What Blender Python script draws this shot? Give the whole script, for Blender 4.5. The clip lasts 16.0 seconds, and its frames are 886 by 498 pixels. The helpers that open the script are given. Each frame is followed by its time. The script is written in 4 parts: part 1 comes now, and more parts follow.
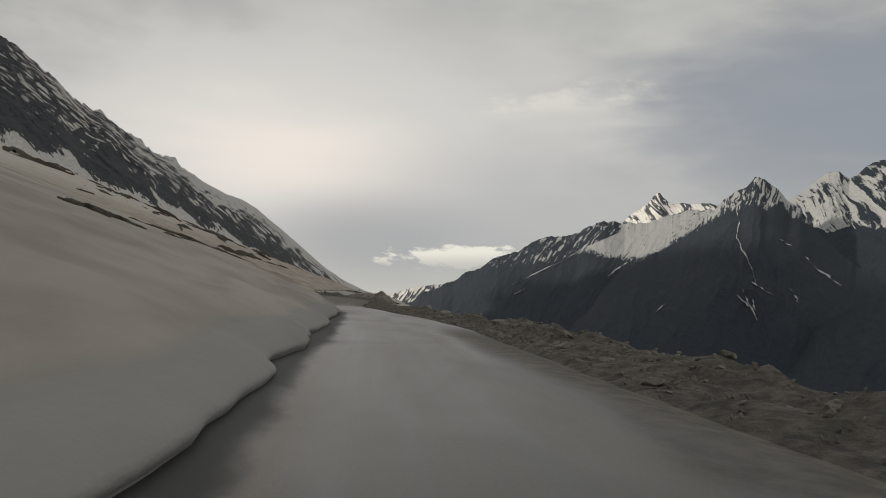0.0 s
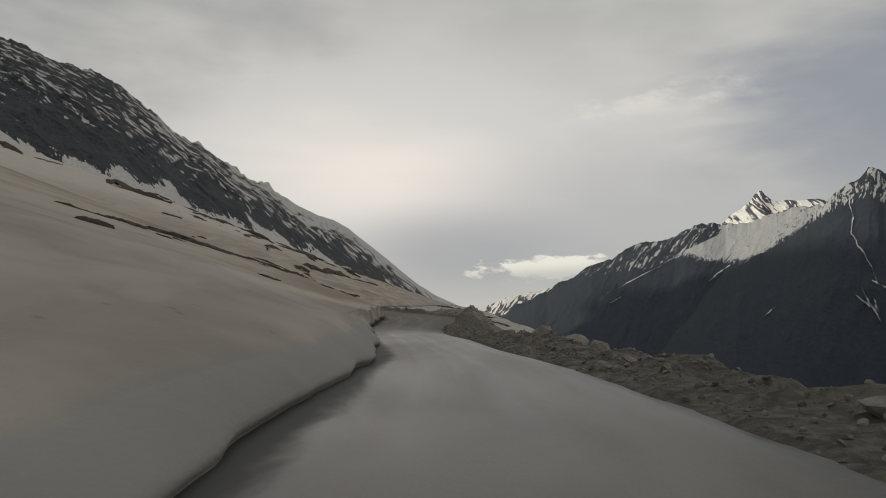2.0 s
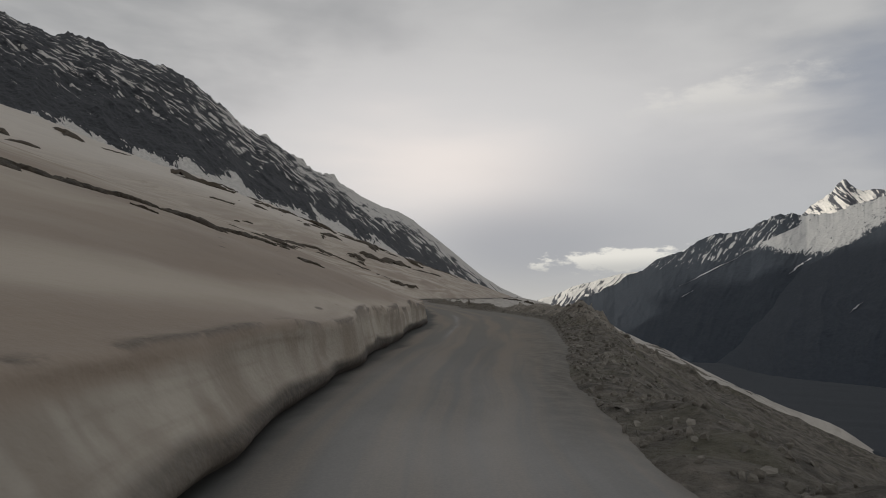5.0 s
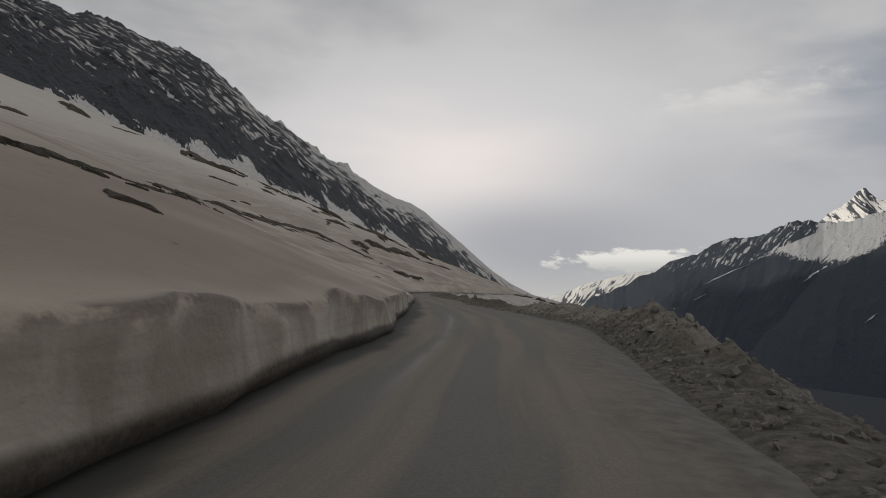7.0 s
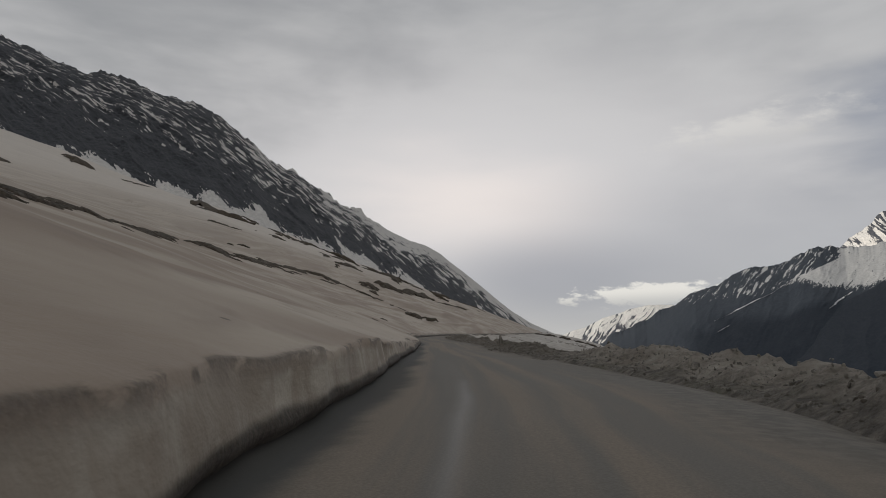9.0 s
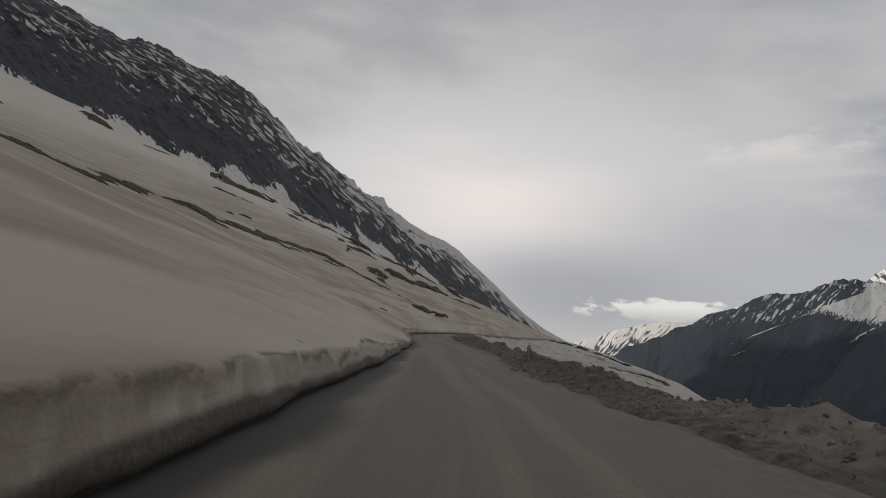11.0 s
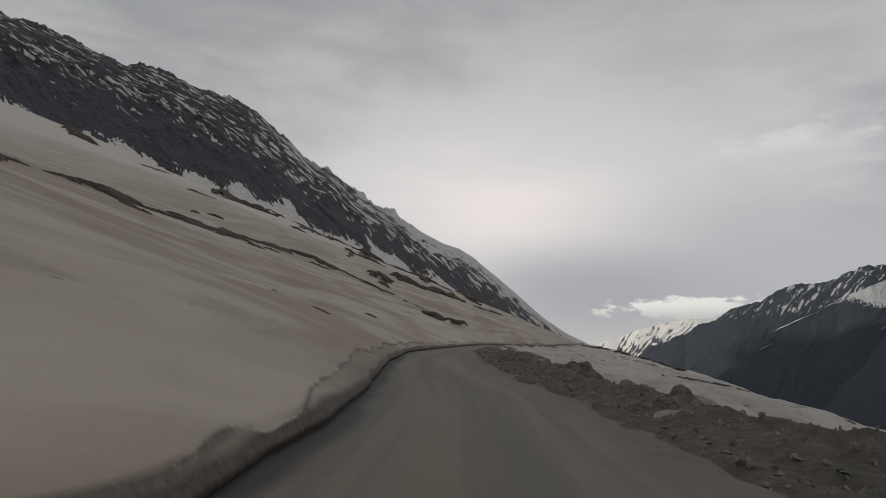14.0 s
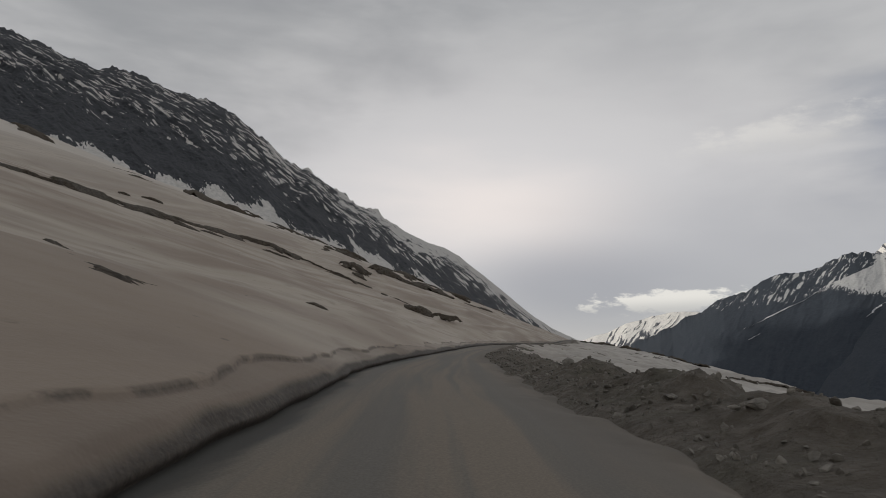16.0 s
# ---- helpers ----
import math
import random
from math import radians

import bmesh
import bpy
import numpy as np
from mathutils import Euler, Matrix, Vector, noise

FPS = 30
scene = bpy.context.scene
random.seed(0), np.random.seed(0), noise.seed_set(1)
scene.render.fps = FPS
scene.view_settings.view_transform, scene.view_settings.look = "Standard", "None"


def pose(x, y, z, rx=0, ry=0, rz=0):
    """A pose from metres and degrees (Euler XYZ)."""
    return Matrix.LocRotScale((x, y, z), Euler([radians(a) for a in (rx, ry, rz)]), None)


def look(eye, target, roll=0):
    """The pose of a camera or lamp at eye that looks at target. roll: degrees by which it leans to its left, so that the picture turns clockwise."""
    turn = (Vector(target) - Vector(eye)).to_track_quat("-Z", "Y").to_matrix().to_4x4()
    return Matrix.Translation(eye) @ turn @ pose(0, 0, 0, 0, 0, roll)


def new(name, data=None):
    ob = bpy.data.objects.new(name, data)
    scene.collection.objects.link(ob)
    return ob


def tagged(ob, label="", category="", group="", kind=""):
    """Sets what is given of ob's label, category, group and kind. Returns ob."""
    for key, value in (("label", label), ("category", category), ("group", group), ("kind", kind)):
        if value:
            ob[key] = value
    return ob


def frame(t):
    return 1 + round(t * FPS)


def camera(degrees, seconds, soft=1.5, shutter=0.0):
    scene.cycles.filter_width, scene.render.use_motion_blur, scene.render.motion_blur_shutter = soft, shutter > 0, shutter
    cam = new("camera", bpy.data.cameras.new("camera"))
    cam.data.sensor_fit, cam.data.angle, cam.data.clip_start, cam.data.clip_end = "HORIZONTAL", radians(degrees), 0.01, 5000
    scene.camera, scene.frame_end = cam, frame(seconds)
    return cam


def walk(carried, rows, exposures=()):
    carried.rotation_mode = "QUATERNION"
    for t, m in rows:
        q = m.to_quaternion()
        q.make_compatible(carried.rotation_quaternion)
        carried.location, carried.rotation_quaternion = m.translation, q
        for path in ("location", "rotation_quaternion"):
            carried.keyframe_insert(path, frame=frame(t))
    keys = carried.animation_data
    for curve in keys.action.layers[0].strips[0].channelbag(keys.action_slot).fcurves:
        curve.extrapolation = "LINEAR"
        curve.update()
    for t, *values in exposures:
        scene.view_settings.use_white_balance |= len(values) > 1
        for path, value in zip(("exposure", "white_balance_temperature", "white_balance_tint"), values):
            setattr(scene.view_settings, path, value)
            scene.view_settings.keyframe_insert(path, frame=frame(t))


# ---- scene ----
FOV = 64.3
cam = camera(FOV, 16.0, soft=0.8, shutter=0.06)
# seconds, x, y, z, yaw to the left, pitch up, roll
PATH = [
    (0, 0.00, 0.00, 1.44, -6.70, 3.66, 2.95),
    (0.5, 0.20, 5.98, 1.46, -4.19, 4.00, 4.09),
    (1, 0.46, 11.88, 1.48, -2.01, 5.18, 1.43),
    (1.5, 0.76, 17.65, 1.49, -2.51, 4.75, 2.63),
    (2, 1.04, 23.30, 1.50, 0.67, 4.48, 0.85),
    (2.5, 1.15, 28.87, 1.51, 0.91, 4.24, 0.22),
    (3, 1.03, 34.35, 1.53, 3.73, 4.48, 0.42),
    (3.5, 0.77, 39.67, 1.54, 4.92, 3.91, 4.18),
    (4, 0.24, 44.87, 1.56, 5.41, 1.89, 2.58),
    (4.5, -0.30, 49.75, 1.56, 5.99, 3.80, 1.18),
    (7, -1.40, 70.82, 1.44, 6.84, 3.21, 3.51),
    (7.5, -1.81, 75.46, 1.41, 8.86, 3.88, 5.21),
    (8, -2.31, 80.23, 1.38, 7.79, 4.04, 3.11),
    (8.5, -2.81, 85.07, 1.39, 8.14, 5.38, 5.40),
    (9, -3.23, 89.89, 1.40, 8.27, 6.54, 1.29),
    (9.5, -3.68, 94.75, 1.44, 9.32, 6.17, 3.85),
    (10, -4.17, 99.66, 1.48, 8.76, 5.78, 7.77),
    (12.5, -7.68, 126.11, 1.67, 11.20, 7.02, 4.17),
    (13, -8.61, 132.61, 1.65, 9.53, 4.92, 4.38),
    (13.5, -9.76, 139.40, 1.62, 10.85, 6.15, 3.73),
    (14, -11.09, 146.34, 1.56, 11.09, 6.88, 3.57),
    (14.5, -12.47, 153.32, 1.49, 11.42, 7.58, 2.16),
    (15, -13.85, 160.34, 1.44, 11.99, 5.45, 0.59),
    (15.5, -15.20, 167.40, 1.39, 12.35, 6.88, 0.97),
    (16, -16.55, 174.49, 1.36, 9.86, 6.96, 1.76),
]


def aimed(x, y, z, yaw, pitch, roll):
    a, b = radians(yaw), radians(pitch)
    way = Vector((-math.sin(a) * math.cos(b), math.cos(a) * math.cos(b), math.sin(b)))
    eye = Vector((x, y, z))
    return look(eye, eye + way, roll)


# seconds, stops, kelvin, tint
LOOK = [(0, -0.05, 6800, 4), (3.0, -0.07, 6760, 5), (4.5, -0.09, 6620, 6), (7, -0.11, 6500, 7), (12.5, -0.12, 6490, 7), (16, -0.10, 6490, 7)]
walk(cam, [(r[0], aimed(*r[1:])) for r in PATH], LOOK)

# ---------------------------------------------------------------- sky and sun
SUN_AZ, SUN_EL = radians(-117), radians(9)


def sky_dir(az, el):
    a, e = radians(az), radians(el)
    return (math.sin(a) * math.cos(e), math.cos(a) * math.cos(e), math.sin(e))


class Nodes:
    """Small helper to write node trees."""

    def __init__(self, tree):
        self.t = tree

    def make(self, kind, ins=None):
        n = self.t.nodes.new(kind)
        for k, v in (ins or {}).items():
            if isinstance(v, bpy.types.NodeSocket):
                self.t.links.new(v, n.inputs[k])
            else:
                n.inputs[k].default_value = v
        return n

    def math(self, op, a, b=0.0, clamp=False):
        n = self.make("ShaderNodeMath", {0: a, 1: b})
        n.operation, n.use_clamp = op, clamp
        return n.outputs[0]

    def vmath(self, op, a, b=(0, 0, 0)):
        n = self.make("ShaderNodeVectorMath", {0: a, 1: b})
        n.operation = op
        return n.outputs["Value"] if op in ("LENGTH", "DOT_PRODUCT", "DISTANCE") else n.outputs["Vector"]

    def noise(self, vec, scale, detail=4.0, rough=0.55, dist=0.0):
        return self.make("ShaderNodeTexNoise", {"Vector": vec, "Scale": scale, "Detail": detail, "Roughness": rough, "Distortion": dist}).outputs[0]

    def remap(self, v, a, b, c=0.0, d=1.0, smooth=True):
        n = self.make("ShaderNodeMapRange", {"Value": v, "From Min": a, "From Max": b, "To Min": c, "To Max": d})
        n.interpolation_type = "SMOOTHSTEP" if smooth else "LINEAR"
        return n.outputs[0]

    def mix(self, f, a, b, blend="MIX"):
        n = self.make("ShaderNodeMix")
        n.data_type, n.blend_type = "RGBA", blend
        for sock, v in ((n.inputs[0], f), (n.inputs[6], a), (n.inputs[7], b)):
            if isinstance(v, bpy.types.NodeSocket):
                self.t.links.new(v, sock)
            else:
                sock.default_value = v if not isinstance(v, tuple) else (*v, 1.0)[:4]
        return n.outputs[2]

    def scaled(self, vec, x, y, z, rot=(0, 0, 0)):
        return self.make("ShaderNodeMapping", {"Vector": vec, "Scale": (x, y, z), "Rotation": rot}).outputs[0]


def build_world():
    world = bpy.data.worlds.new("overcast_sky")
    scene.world = world
    world.use_nodes = True
    tree = world.node_tree
    tree.nodes.clear()
    n = Nodes(tree)
    d = n.make("ShaderNodeTexCoord").outputs["Generated"]
    sky = n.make("ShaderNodeTexSky")
    sky.sky_type, sky.sun_disc, sky.sun_elevation, sky.sun_rotation, sky.altitude = "NISHITA", False, SUN_EL, SUN_AZ, 3900.0
    blue = n.mix(1.0, sky.outputs[0], (0.1, 0.1, 0.1), "MULTIPLY")
    # the cloud deck: wide flat sheets with fine streaks, thicker and darker overhead
    deck = n.noise(n.scaled(d, 1.6, 1.6, 4.5), 1.5, 5.0, 0.5, 0.3)
    fine = n.noise(n.scaled(d, 2.0, 2.0, 7.0, (0.0, 0.2, 0.0)), 3.6, 6.0, 0.5, 0.2)
    both = n.math("ADD", n.math("MULTIPLY", deck, 0.75), n.math("MULTIPLY", fine, 0.25))
    cloud = n.mix(n.remap(both, 0.36, 0.64), (0.385, 0.38, 0.38), (0.60, 0.58, 0.565))
    height = n.make("ShaderNodeSeparateXYZ", {0: d}).outputs[2]
    cloud = n.mix(n.remap(height, 0.22, 0.85), cloud, (0.41, 0.415, 0.425))
    # a wide bright stretch of cloud low ahead
    off = n.vmath("SUBTRACT", d, sky_dir(-6.0, 10.6))
    far = n.vmath("LENGTH", n.vmath("MULTIPLY", off, (1.0, 1.0, 2.5)))
    far = n.math("ADD", far, n.math("MULTIPLY", n.math("SUBTRACT", both, 0.5), 0.5))
    cloud = n.mix(n.remap(far, 0.72, 0.10, 0.0, 0.85), cloud, (0.785, 0.745, 0.73))
    cloud = n.mix(n.remap(far, 0.30, 0.0, 0.0, 0.95), cloud, (0.95, 0.855, 0.80))
    off = n.vmath("SUBTRACT", d, sky_dir(14.0, 11.0))
    far = n.vmath("LENGTH", n.vmath("MULTIPLY", off, (1.0, 1.0, 2.0)))
    cloud = n.mix(n.remap(far, 0.34, 0.03, 0.0, 0.3), cloud, (0.66, 0.63, 0.62))
    # a bluish, thicker stretch to the east
    off = n.vmath("SUBTRACT", d, sky_dir(33.0, 15.5))
    far = n.vmath("LENGTH", n.vmath("MULTIPLY", off, (0.8, 0.8, 2.3)))
    far = n.math("ADD", far, n.math("MULTIPLY", n.math("SUBTRACT", both, 0.5), 0.7))
    cloud = n.mix(n.remap(far, 0.28, 0.04, 0.0, 0.8), cloud, (0.29, 0.31, 0.365))
    # the windscreen's dark reflection put into the sky colour, upper left
    off = n.vmath("SUBTRACT", d, sky_dir(-34.0, 27.0))
    far = n.math("ADD", n.vmath("LENGTH", n.vmath("MULTIPLY", off, (0.9, 0.9, 1.5))), n.math("MULTIPLY", n.math("SUBTRACT", both, 0.5), 0.9))
    cloud = n.mix(n.remap(far, 0.42, 0.10, 0.0, 0.6), cloud, (0.30, 0.30, 0.305))
    # grey bank low above the pass
    off = n.vmath("SUBTRACT", d, sky_dir(1.0, 4.0))
    far = n.vmath("LENGTH", n.vmath("MULTIPLY", off, (0.9, 0.9, 2.6)))
    cloud = n.mix(n.remap(far, 0.24, 0.03, 0.0, 0.7), cloud, (0.36, 0.355, 0.385))
    # sky greyed above the right ridge to follow the lens's vignetting
    off = n.vmath("SUBTRACT", d, sky_dir(17.0, 6.5))
    far = n.vmath("LENGTH", n.vmath("MULTIPLY", off, (0.8, 0.8, 2.2)))
    far = n.math("ADD", far, n.math("MULTIPLY", n.math("SUBTRACT", both, 0.5), 0.4))
    cloud = n.mix(n.remap(far, 0.36, 0.05, 0.0, 0.5), cloud, (0.41, 0.405, 0.425))
    # small bright cumulus strips
    for az, el, wide, high, lit, rim in ((8.6, 3.15, 0.115, 0.016, 1.0, 0.4), (15.0, 15.2, 0.11, 0.026, 0.45, 1.3), (22.0, 16.0, 0.06, 0.018, 0.22, 1.3)):
        a = radians(az)
        side = (math.cos(a), -math.sin(a), 0.0)
        off = n.vmath("SUBTRACT", d, sky_dir(az, el))
        u = n.math("DIVIDE", n.vmath("DOT_PRODUCT", off, side), wide)
        v = n.math("DIVIDE", n.make("ShaderNodeSeparateXYZ", {0: off}).outputs[2], high)
        v = n.math("SUBTRACT", v, n.math("MULTIPLY", u, 0.45))
        r = n.math("ADD", n.math("MULTIPLY", u, u), n.math("MULTIPLY", v, v))
        puff = n.noise(n.scaled(d, 1.0, 1.0, 2.6), 20.0, 7.0, 0.62)
        r = n.math("ADD", r, n.math("MULTIPLY", n.math("SUBTRACT", puff, 0.5), 5.0))
        cloud = n.mix(n.remap(r, 1.2, 0.9 - rim, 0.0, lit), cloud, n.mix(n.remap(v, -0.9, 0.5), (0.60, 0.575, 0.55), (0.88, 0.83, 0.76)))
    out = n.mix(0.06, n.mix(1.0, cloud, (0.99, 0.995, 1.03), "MULTIPLY"), blue)
    bg = n.make("ShaderNodeBackground", {"Color": out, "Strength": 1.0})
    n.make("ShaderNodeOutputWorld", {"Surface": bg.outputs[0]})


build_world()
sun = new("sun", bpy.data.lights.new("sun", "SUN"))
sun.data.energy, sun.data.angle, sun.data.color = 2.3, radians(2), (1.0, 0.93, 0.84)
sun.matrix_world = look(Vector(sky_dir(math.degrees(SUN_AZ), math.degrees(SUN_EL))) * 100, (0, 0, 0))

# ---------------------------------------------------------------- numbers of the place
EDGE_L_Y = (-80, 0, 20, 40, 48, 54, 60, 66, 76, 90, 100, 111, 135, 145, 158, 165, 170, 181, 192, 201, 231, 266, 290, 320, 360, 635, 900, 3000)
EDGE_L_X = (-1.8, -1.45, -1.1, -0.75, -1.3, -2.15, -3.15, -3.75, -4.3, -5.1, -6.5, -8.1, -11.3, -12.9, -15, -16.4, -17.7, -20.2, -22.2, -24.0, -26.0, -28, -28, -24, -19, -16, -10, 0)
EDGE_R_Y = (-80, 26, 33, 38, 45, 50, 54, 57, 61, 67, 79, 92, 107, 118, 122, 136, 145, 151, 159, 163, 166, 170, 174, 179, 187, 202, 222, 240, 266, 290, 320, 360, 635, 900, 3000)
EDGE_R_X = (4.8, 4.8, 4.9, 4.3, 3.2, 2.4, 1.7, 1.3, 0.6, 0.3, 1.0, 1.5, 1.7, -0.4, -1.3, -5.8, -7.6, -8.5, -9.4, -10.0, -10.8, -12.0, -13.1, -14.3, -15.9, -18.7, -22.0, -23.2, -24, -24, -20, -15, -12, -6, 4)


def smooth_table(ys, xs, y, reach=4.0):
    """A table read with its corners rounded off."""
    return sum(w * np.interp(np.asarray(y, float) + d * reach, ys, xs) for d, w in ((-1, 0.15), (-0.5, 0.22), (0, 0.26), (0.5, 0.22), (1, 0.15)))


def edge_left(y):
    return smooth_table(EDGE_L_Y, EDGE_L_X, y)


def edge_right(y):
    return smooth_table(EDGE_R_Y, EDGE_R_X, y)


def wall_height(y):
    return smooth_table((-80, 35, 50, 60, 76, 90, 105, 125, 134, 142, 158, 167, 175, 190, 220, 290), (0.75, 0.75, 0.85, 0.95, 1.2, 1.05, 1.0, 0.75, 0.55, 0.3, 0.32, 0.45, 0.42, 0.42, 0.35, 0.3), y)


def wall_reach(y):
    """How far the steep face leans back from its foot to its lip."""
    return smooth_table((-80, 35, 45, 60, 68, 115, 125, 150, 300), (2.3, 2.1, 1.6, 0.9, 0.30, 0.28, 0.32, 0.36, 0.5), y)


def wall_round(y):
    """1 is a sharp lip, 2 and more a rounded one."""
    return smooth_table((-80, 45, 66, 115, 130, 300), (2.6, 2.4, 1.12, 1.12, 1.15, 1.25), y)


def wall_rise(y, off):
    """Share of the wall's height that is reached at a distance off from its foot."""
    return 1 - (1 - np.clip(off / wall_reach(y), 0, 1)) ** wall_round(y)


def berm_height(y):
    return smooth_table((-80, 30, 46, 52, 60, 72, 79, 83, 87, 92, 97, 103, 108, 113, 116, 119, 124, 128, 140, 147, 152, 160, 168, 177, 182, 190, 197, 205, 220, 260, 330),
                        (0.25, 0.30, 0.22, 0.32, 0.08, 0.05, 0.10, 0.16, 0.34, 0.75, 1.15, 1.0, 0.62, 0.45, 0.66, 0.70, 0.80, 0.55, 0.45, 0.6, 0.5, 0.35, 0.25, 0.25, 0.5, 0.66, 0.5, 0.35, 0.35, 0.35, 0.3), y, 2.5)


def berm_place(y):
    return smooth_table((-80, 30, 45, 56, 62, 72, 80, 105, 116, 130, 146, 165, 200, 330), (3.4, 3.2, 2.8, 2.4, 1.2, 1.2, 1.7, 1.8, 3.5, 3.0, 2.4, 2.2, 2.0, 2.0), y)


def drop_slope(y):
    return smooth_table((-80, 70, 95, 112, 130, 172, 195, 3000), (0.50, 0.50, 0.50, 0.42, 0.38, 0.35, 0.12, 0.10), y)


def grime(y):
    """How much earth the plough has left in the face of the snow bank."""
    return smooth_table((-80, 45, 66, 110, 130, 3000), (0.0, 0.10, 0.75, 0.8, 0.9, 1.0), y)


def lattice(ix, iy, seed):
    h = np.sin(ix * 127.1 + iy * 311.7 + seed * 74.7) * 43758.5453
    return h - np.floor(h)


def vnoise(x, y, seed=0):
    x, y = np.asarray(x, float), np.asarray(y, float)
    ix, iy = np.floor(x), np.floor(y)
    fx, fy = x - ix, y - iy
    fx, fy = fx * fx * (3 - 2 * fx), fy * fy * (3 - 2 * fy)
    a = lattice(ix, iy, seed) * (1 - fx) + lattice(ix + 1, iy, seed) * fx
    b = lattice(ix, iy + 1, seed) * (1 - fx) + lattice(ix + 1, iy + 1, seed) * fx
    return (a * (1 - fy) + b * fy) * 2 - 1


def fbm(x, y, octaves=4, seed=0, gain=0.5):
    out, amp = 0.0, 1.0
    for k in range(octaves):
        out = out + amp * vnoise(x * 2**k + 17.3 * k, y * 2**k - 9.1 * k, seed + k)
        amp *= gain
    return out


def ridged(x, y, octaves=5, seed=0):
    out, amp = 0.0, 1.0
    for k in range(octaves):
        out = out + amp * (1 - 2 * np.abs(vnoise(x * 2**k + 5.2 * k, y * 2**k + 3.7 * k, seed + k)))
        amp *= 0.5
    return out


def snow_profile(y, off):
    """Height of the snow at a distance off to the left of the wall's foot."""
    x = edge_left(y) - off
    swell = 0.30 * fbm(x / 13, y / 24, 3, 11) * np.clip((off - 0.5) / 8, 0, 1) + 2.4 * fbm(x / 70, y / 110, 3, 21) * np.clip((off - 8) / 90, 0, 1)
    swell = swell + 7.0 * fbm(x / 90, y / 150, 2, 23, 0.5) * np.clip((off - 180) / 350, 0, 1)
    swell = swell + 0.05 * fbm(x / 1.6, y / 3.5, 3, 31) * np.clip((off - 0.5) / 2, 0, 1) * np.clip((16 - off) / 8, 0, 1)
    return wall_height(y) * wall_rise(y, off) + 0.35 * np.maximum(off - 0.5 * wall_reach(y), 0) + swell


def ground_right(y, w):
    """Height of the bank on the valley side, at a distance w beyond the road's edge."""
    x = edge_right(y) + w
    hb, wc, s = berm_height(y), berm_place(y), drop_slope(y)
    hump = hb * np.exp(-(((w - wc) / np.where(w < wc, 0.62 * wc, 1.7)) ** 2))
    rough = 0.32 * fbm(x / 1.3, y / 1.8, 5, 41, 0.6) * np.clip((w - 0.3) / 1.2, 0, 1) * (0.35 + hb) * (1 + 0.2 * np.clip((y - 84) / 6, 0, 1) * np.clip((122 - y) / 6, 0, 1))
    shelf = np.clip((y - 205) / 20, 0, 1)
    fall = s * np.clip(w - wc, 0, 20) + (np.maximum(s, 0.31) * (1 - shelf) + 0.23 * shelf) * np.clip(w - wc - 20, 0, 35) + (0.75 - 0.27 * shelf) * np.clip(w - wc - 55, 0, 420)
    wide = 1.6 * fbm(x / 25, y / 40, 3, 51) * np.clip((w - wc - 2) / 40, 0, 1)
    crumbs = 0.08 * fbm(x / 0.8, y / 1.2, 4, 43) * np.clip(w / 0.2, 0, 1)
    return hump + rough - fall + wide + crumbs - 0.03


# ---------------------------------------------------------------- mesh helpers
def mesh_object(name, verts, faces, material, parent=None, smooth=True, label=""):
    me = bpy.data.meshes.new(name)
    me.from_pydata(verts, [], faces)
    me.materials.append(material)
    if smooth:
        me.polygons.foreach_set("use_smooth", [True] * len(me.polygons))
    me.update()
    ob = new(name, me)
    if parent is not None:
        ob.parent = parent
    if label:
        tagged(ob, label)
    return ob


def sheet(name, X, Y, Z, material, flip=False, smooth=True):
    n, m = X.shape
    me = bpy.data.meshes.new(name)
    co = np.stack([X, Y, Z], -1).reshape(-1, 3)
    a = (np.arange(n - 1)[:, None] * m + np.arange(m - 1)).ravel()
    quads = np.stack([a, a + 1, a + m + 1, a + m], 1)
    if flip:
        quads = quads[:, ::-1]
    me.vertices.add(len(co))
    me.vertices.foreach_set("co", co.ravel())
    me.loops.add(quads.size)
    me.loops.foreach_set("vertex_index", quads.ravel().astype(np.int32))
    me.polygons.add(len(quads))
    me.polygons.foreach_set("loop_start", np.arange(0, quads.size, 4, dtype=np.int32))
    me.materials.append(material)
    me.update(calc_edges=True)
    me.validate()
    me.polygons.foreach_set("use_smooth", [smooth] * len(me.polygons))
    return new(name, me)


# ---------------------------------------------------------------- materials
def material(name, rough=0.8, metal=0.0):
    m = bpy.data.materials.new(name)
    m.use_nodes = True
    n = Nodes(m.node_tree)
    bsdf = next(k for k in m.node_tree.nodes if k.type == "BSDF_PRINCIPLED")
    bsdf.inputs["Roughness"].default_value = rough
    bsdf.inputs["Metallic"].default_value = metal
    pos = n.make("ShaderNodeTexCoord").outputs["Object"]
    return m, n, bsdf, pos


def bump(n, bsdf, height, strength, distance):
    b = n.make("ShaderNodeBump", {"Height": height, "Strength": strength, "Distance": distance})
    n.t.links.new(b.outputs[0], bsdf.inputs["Normal"])


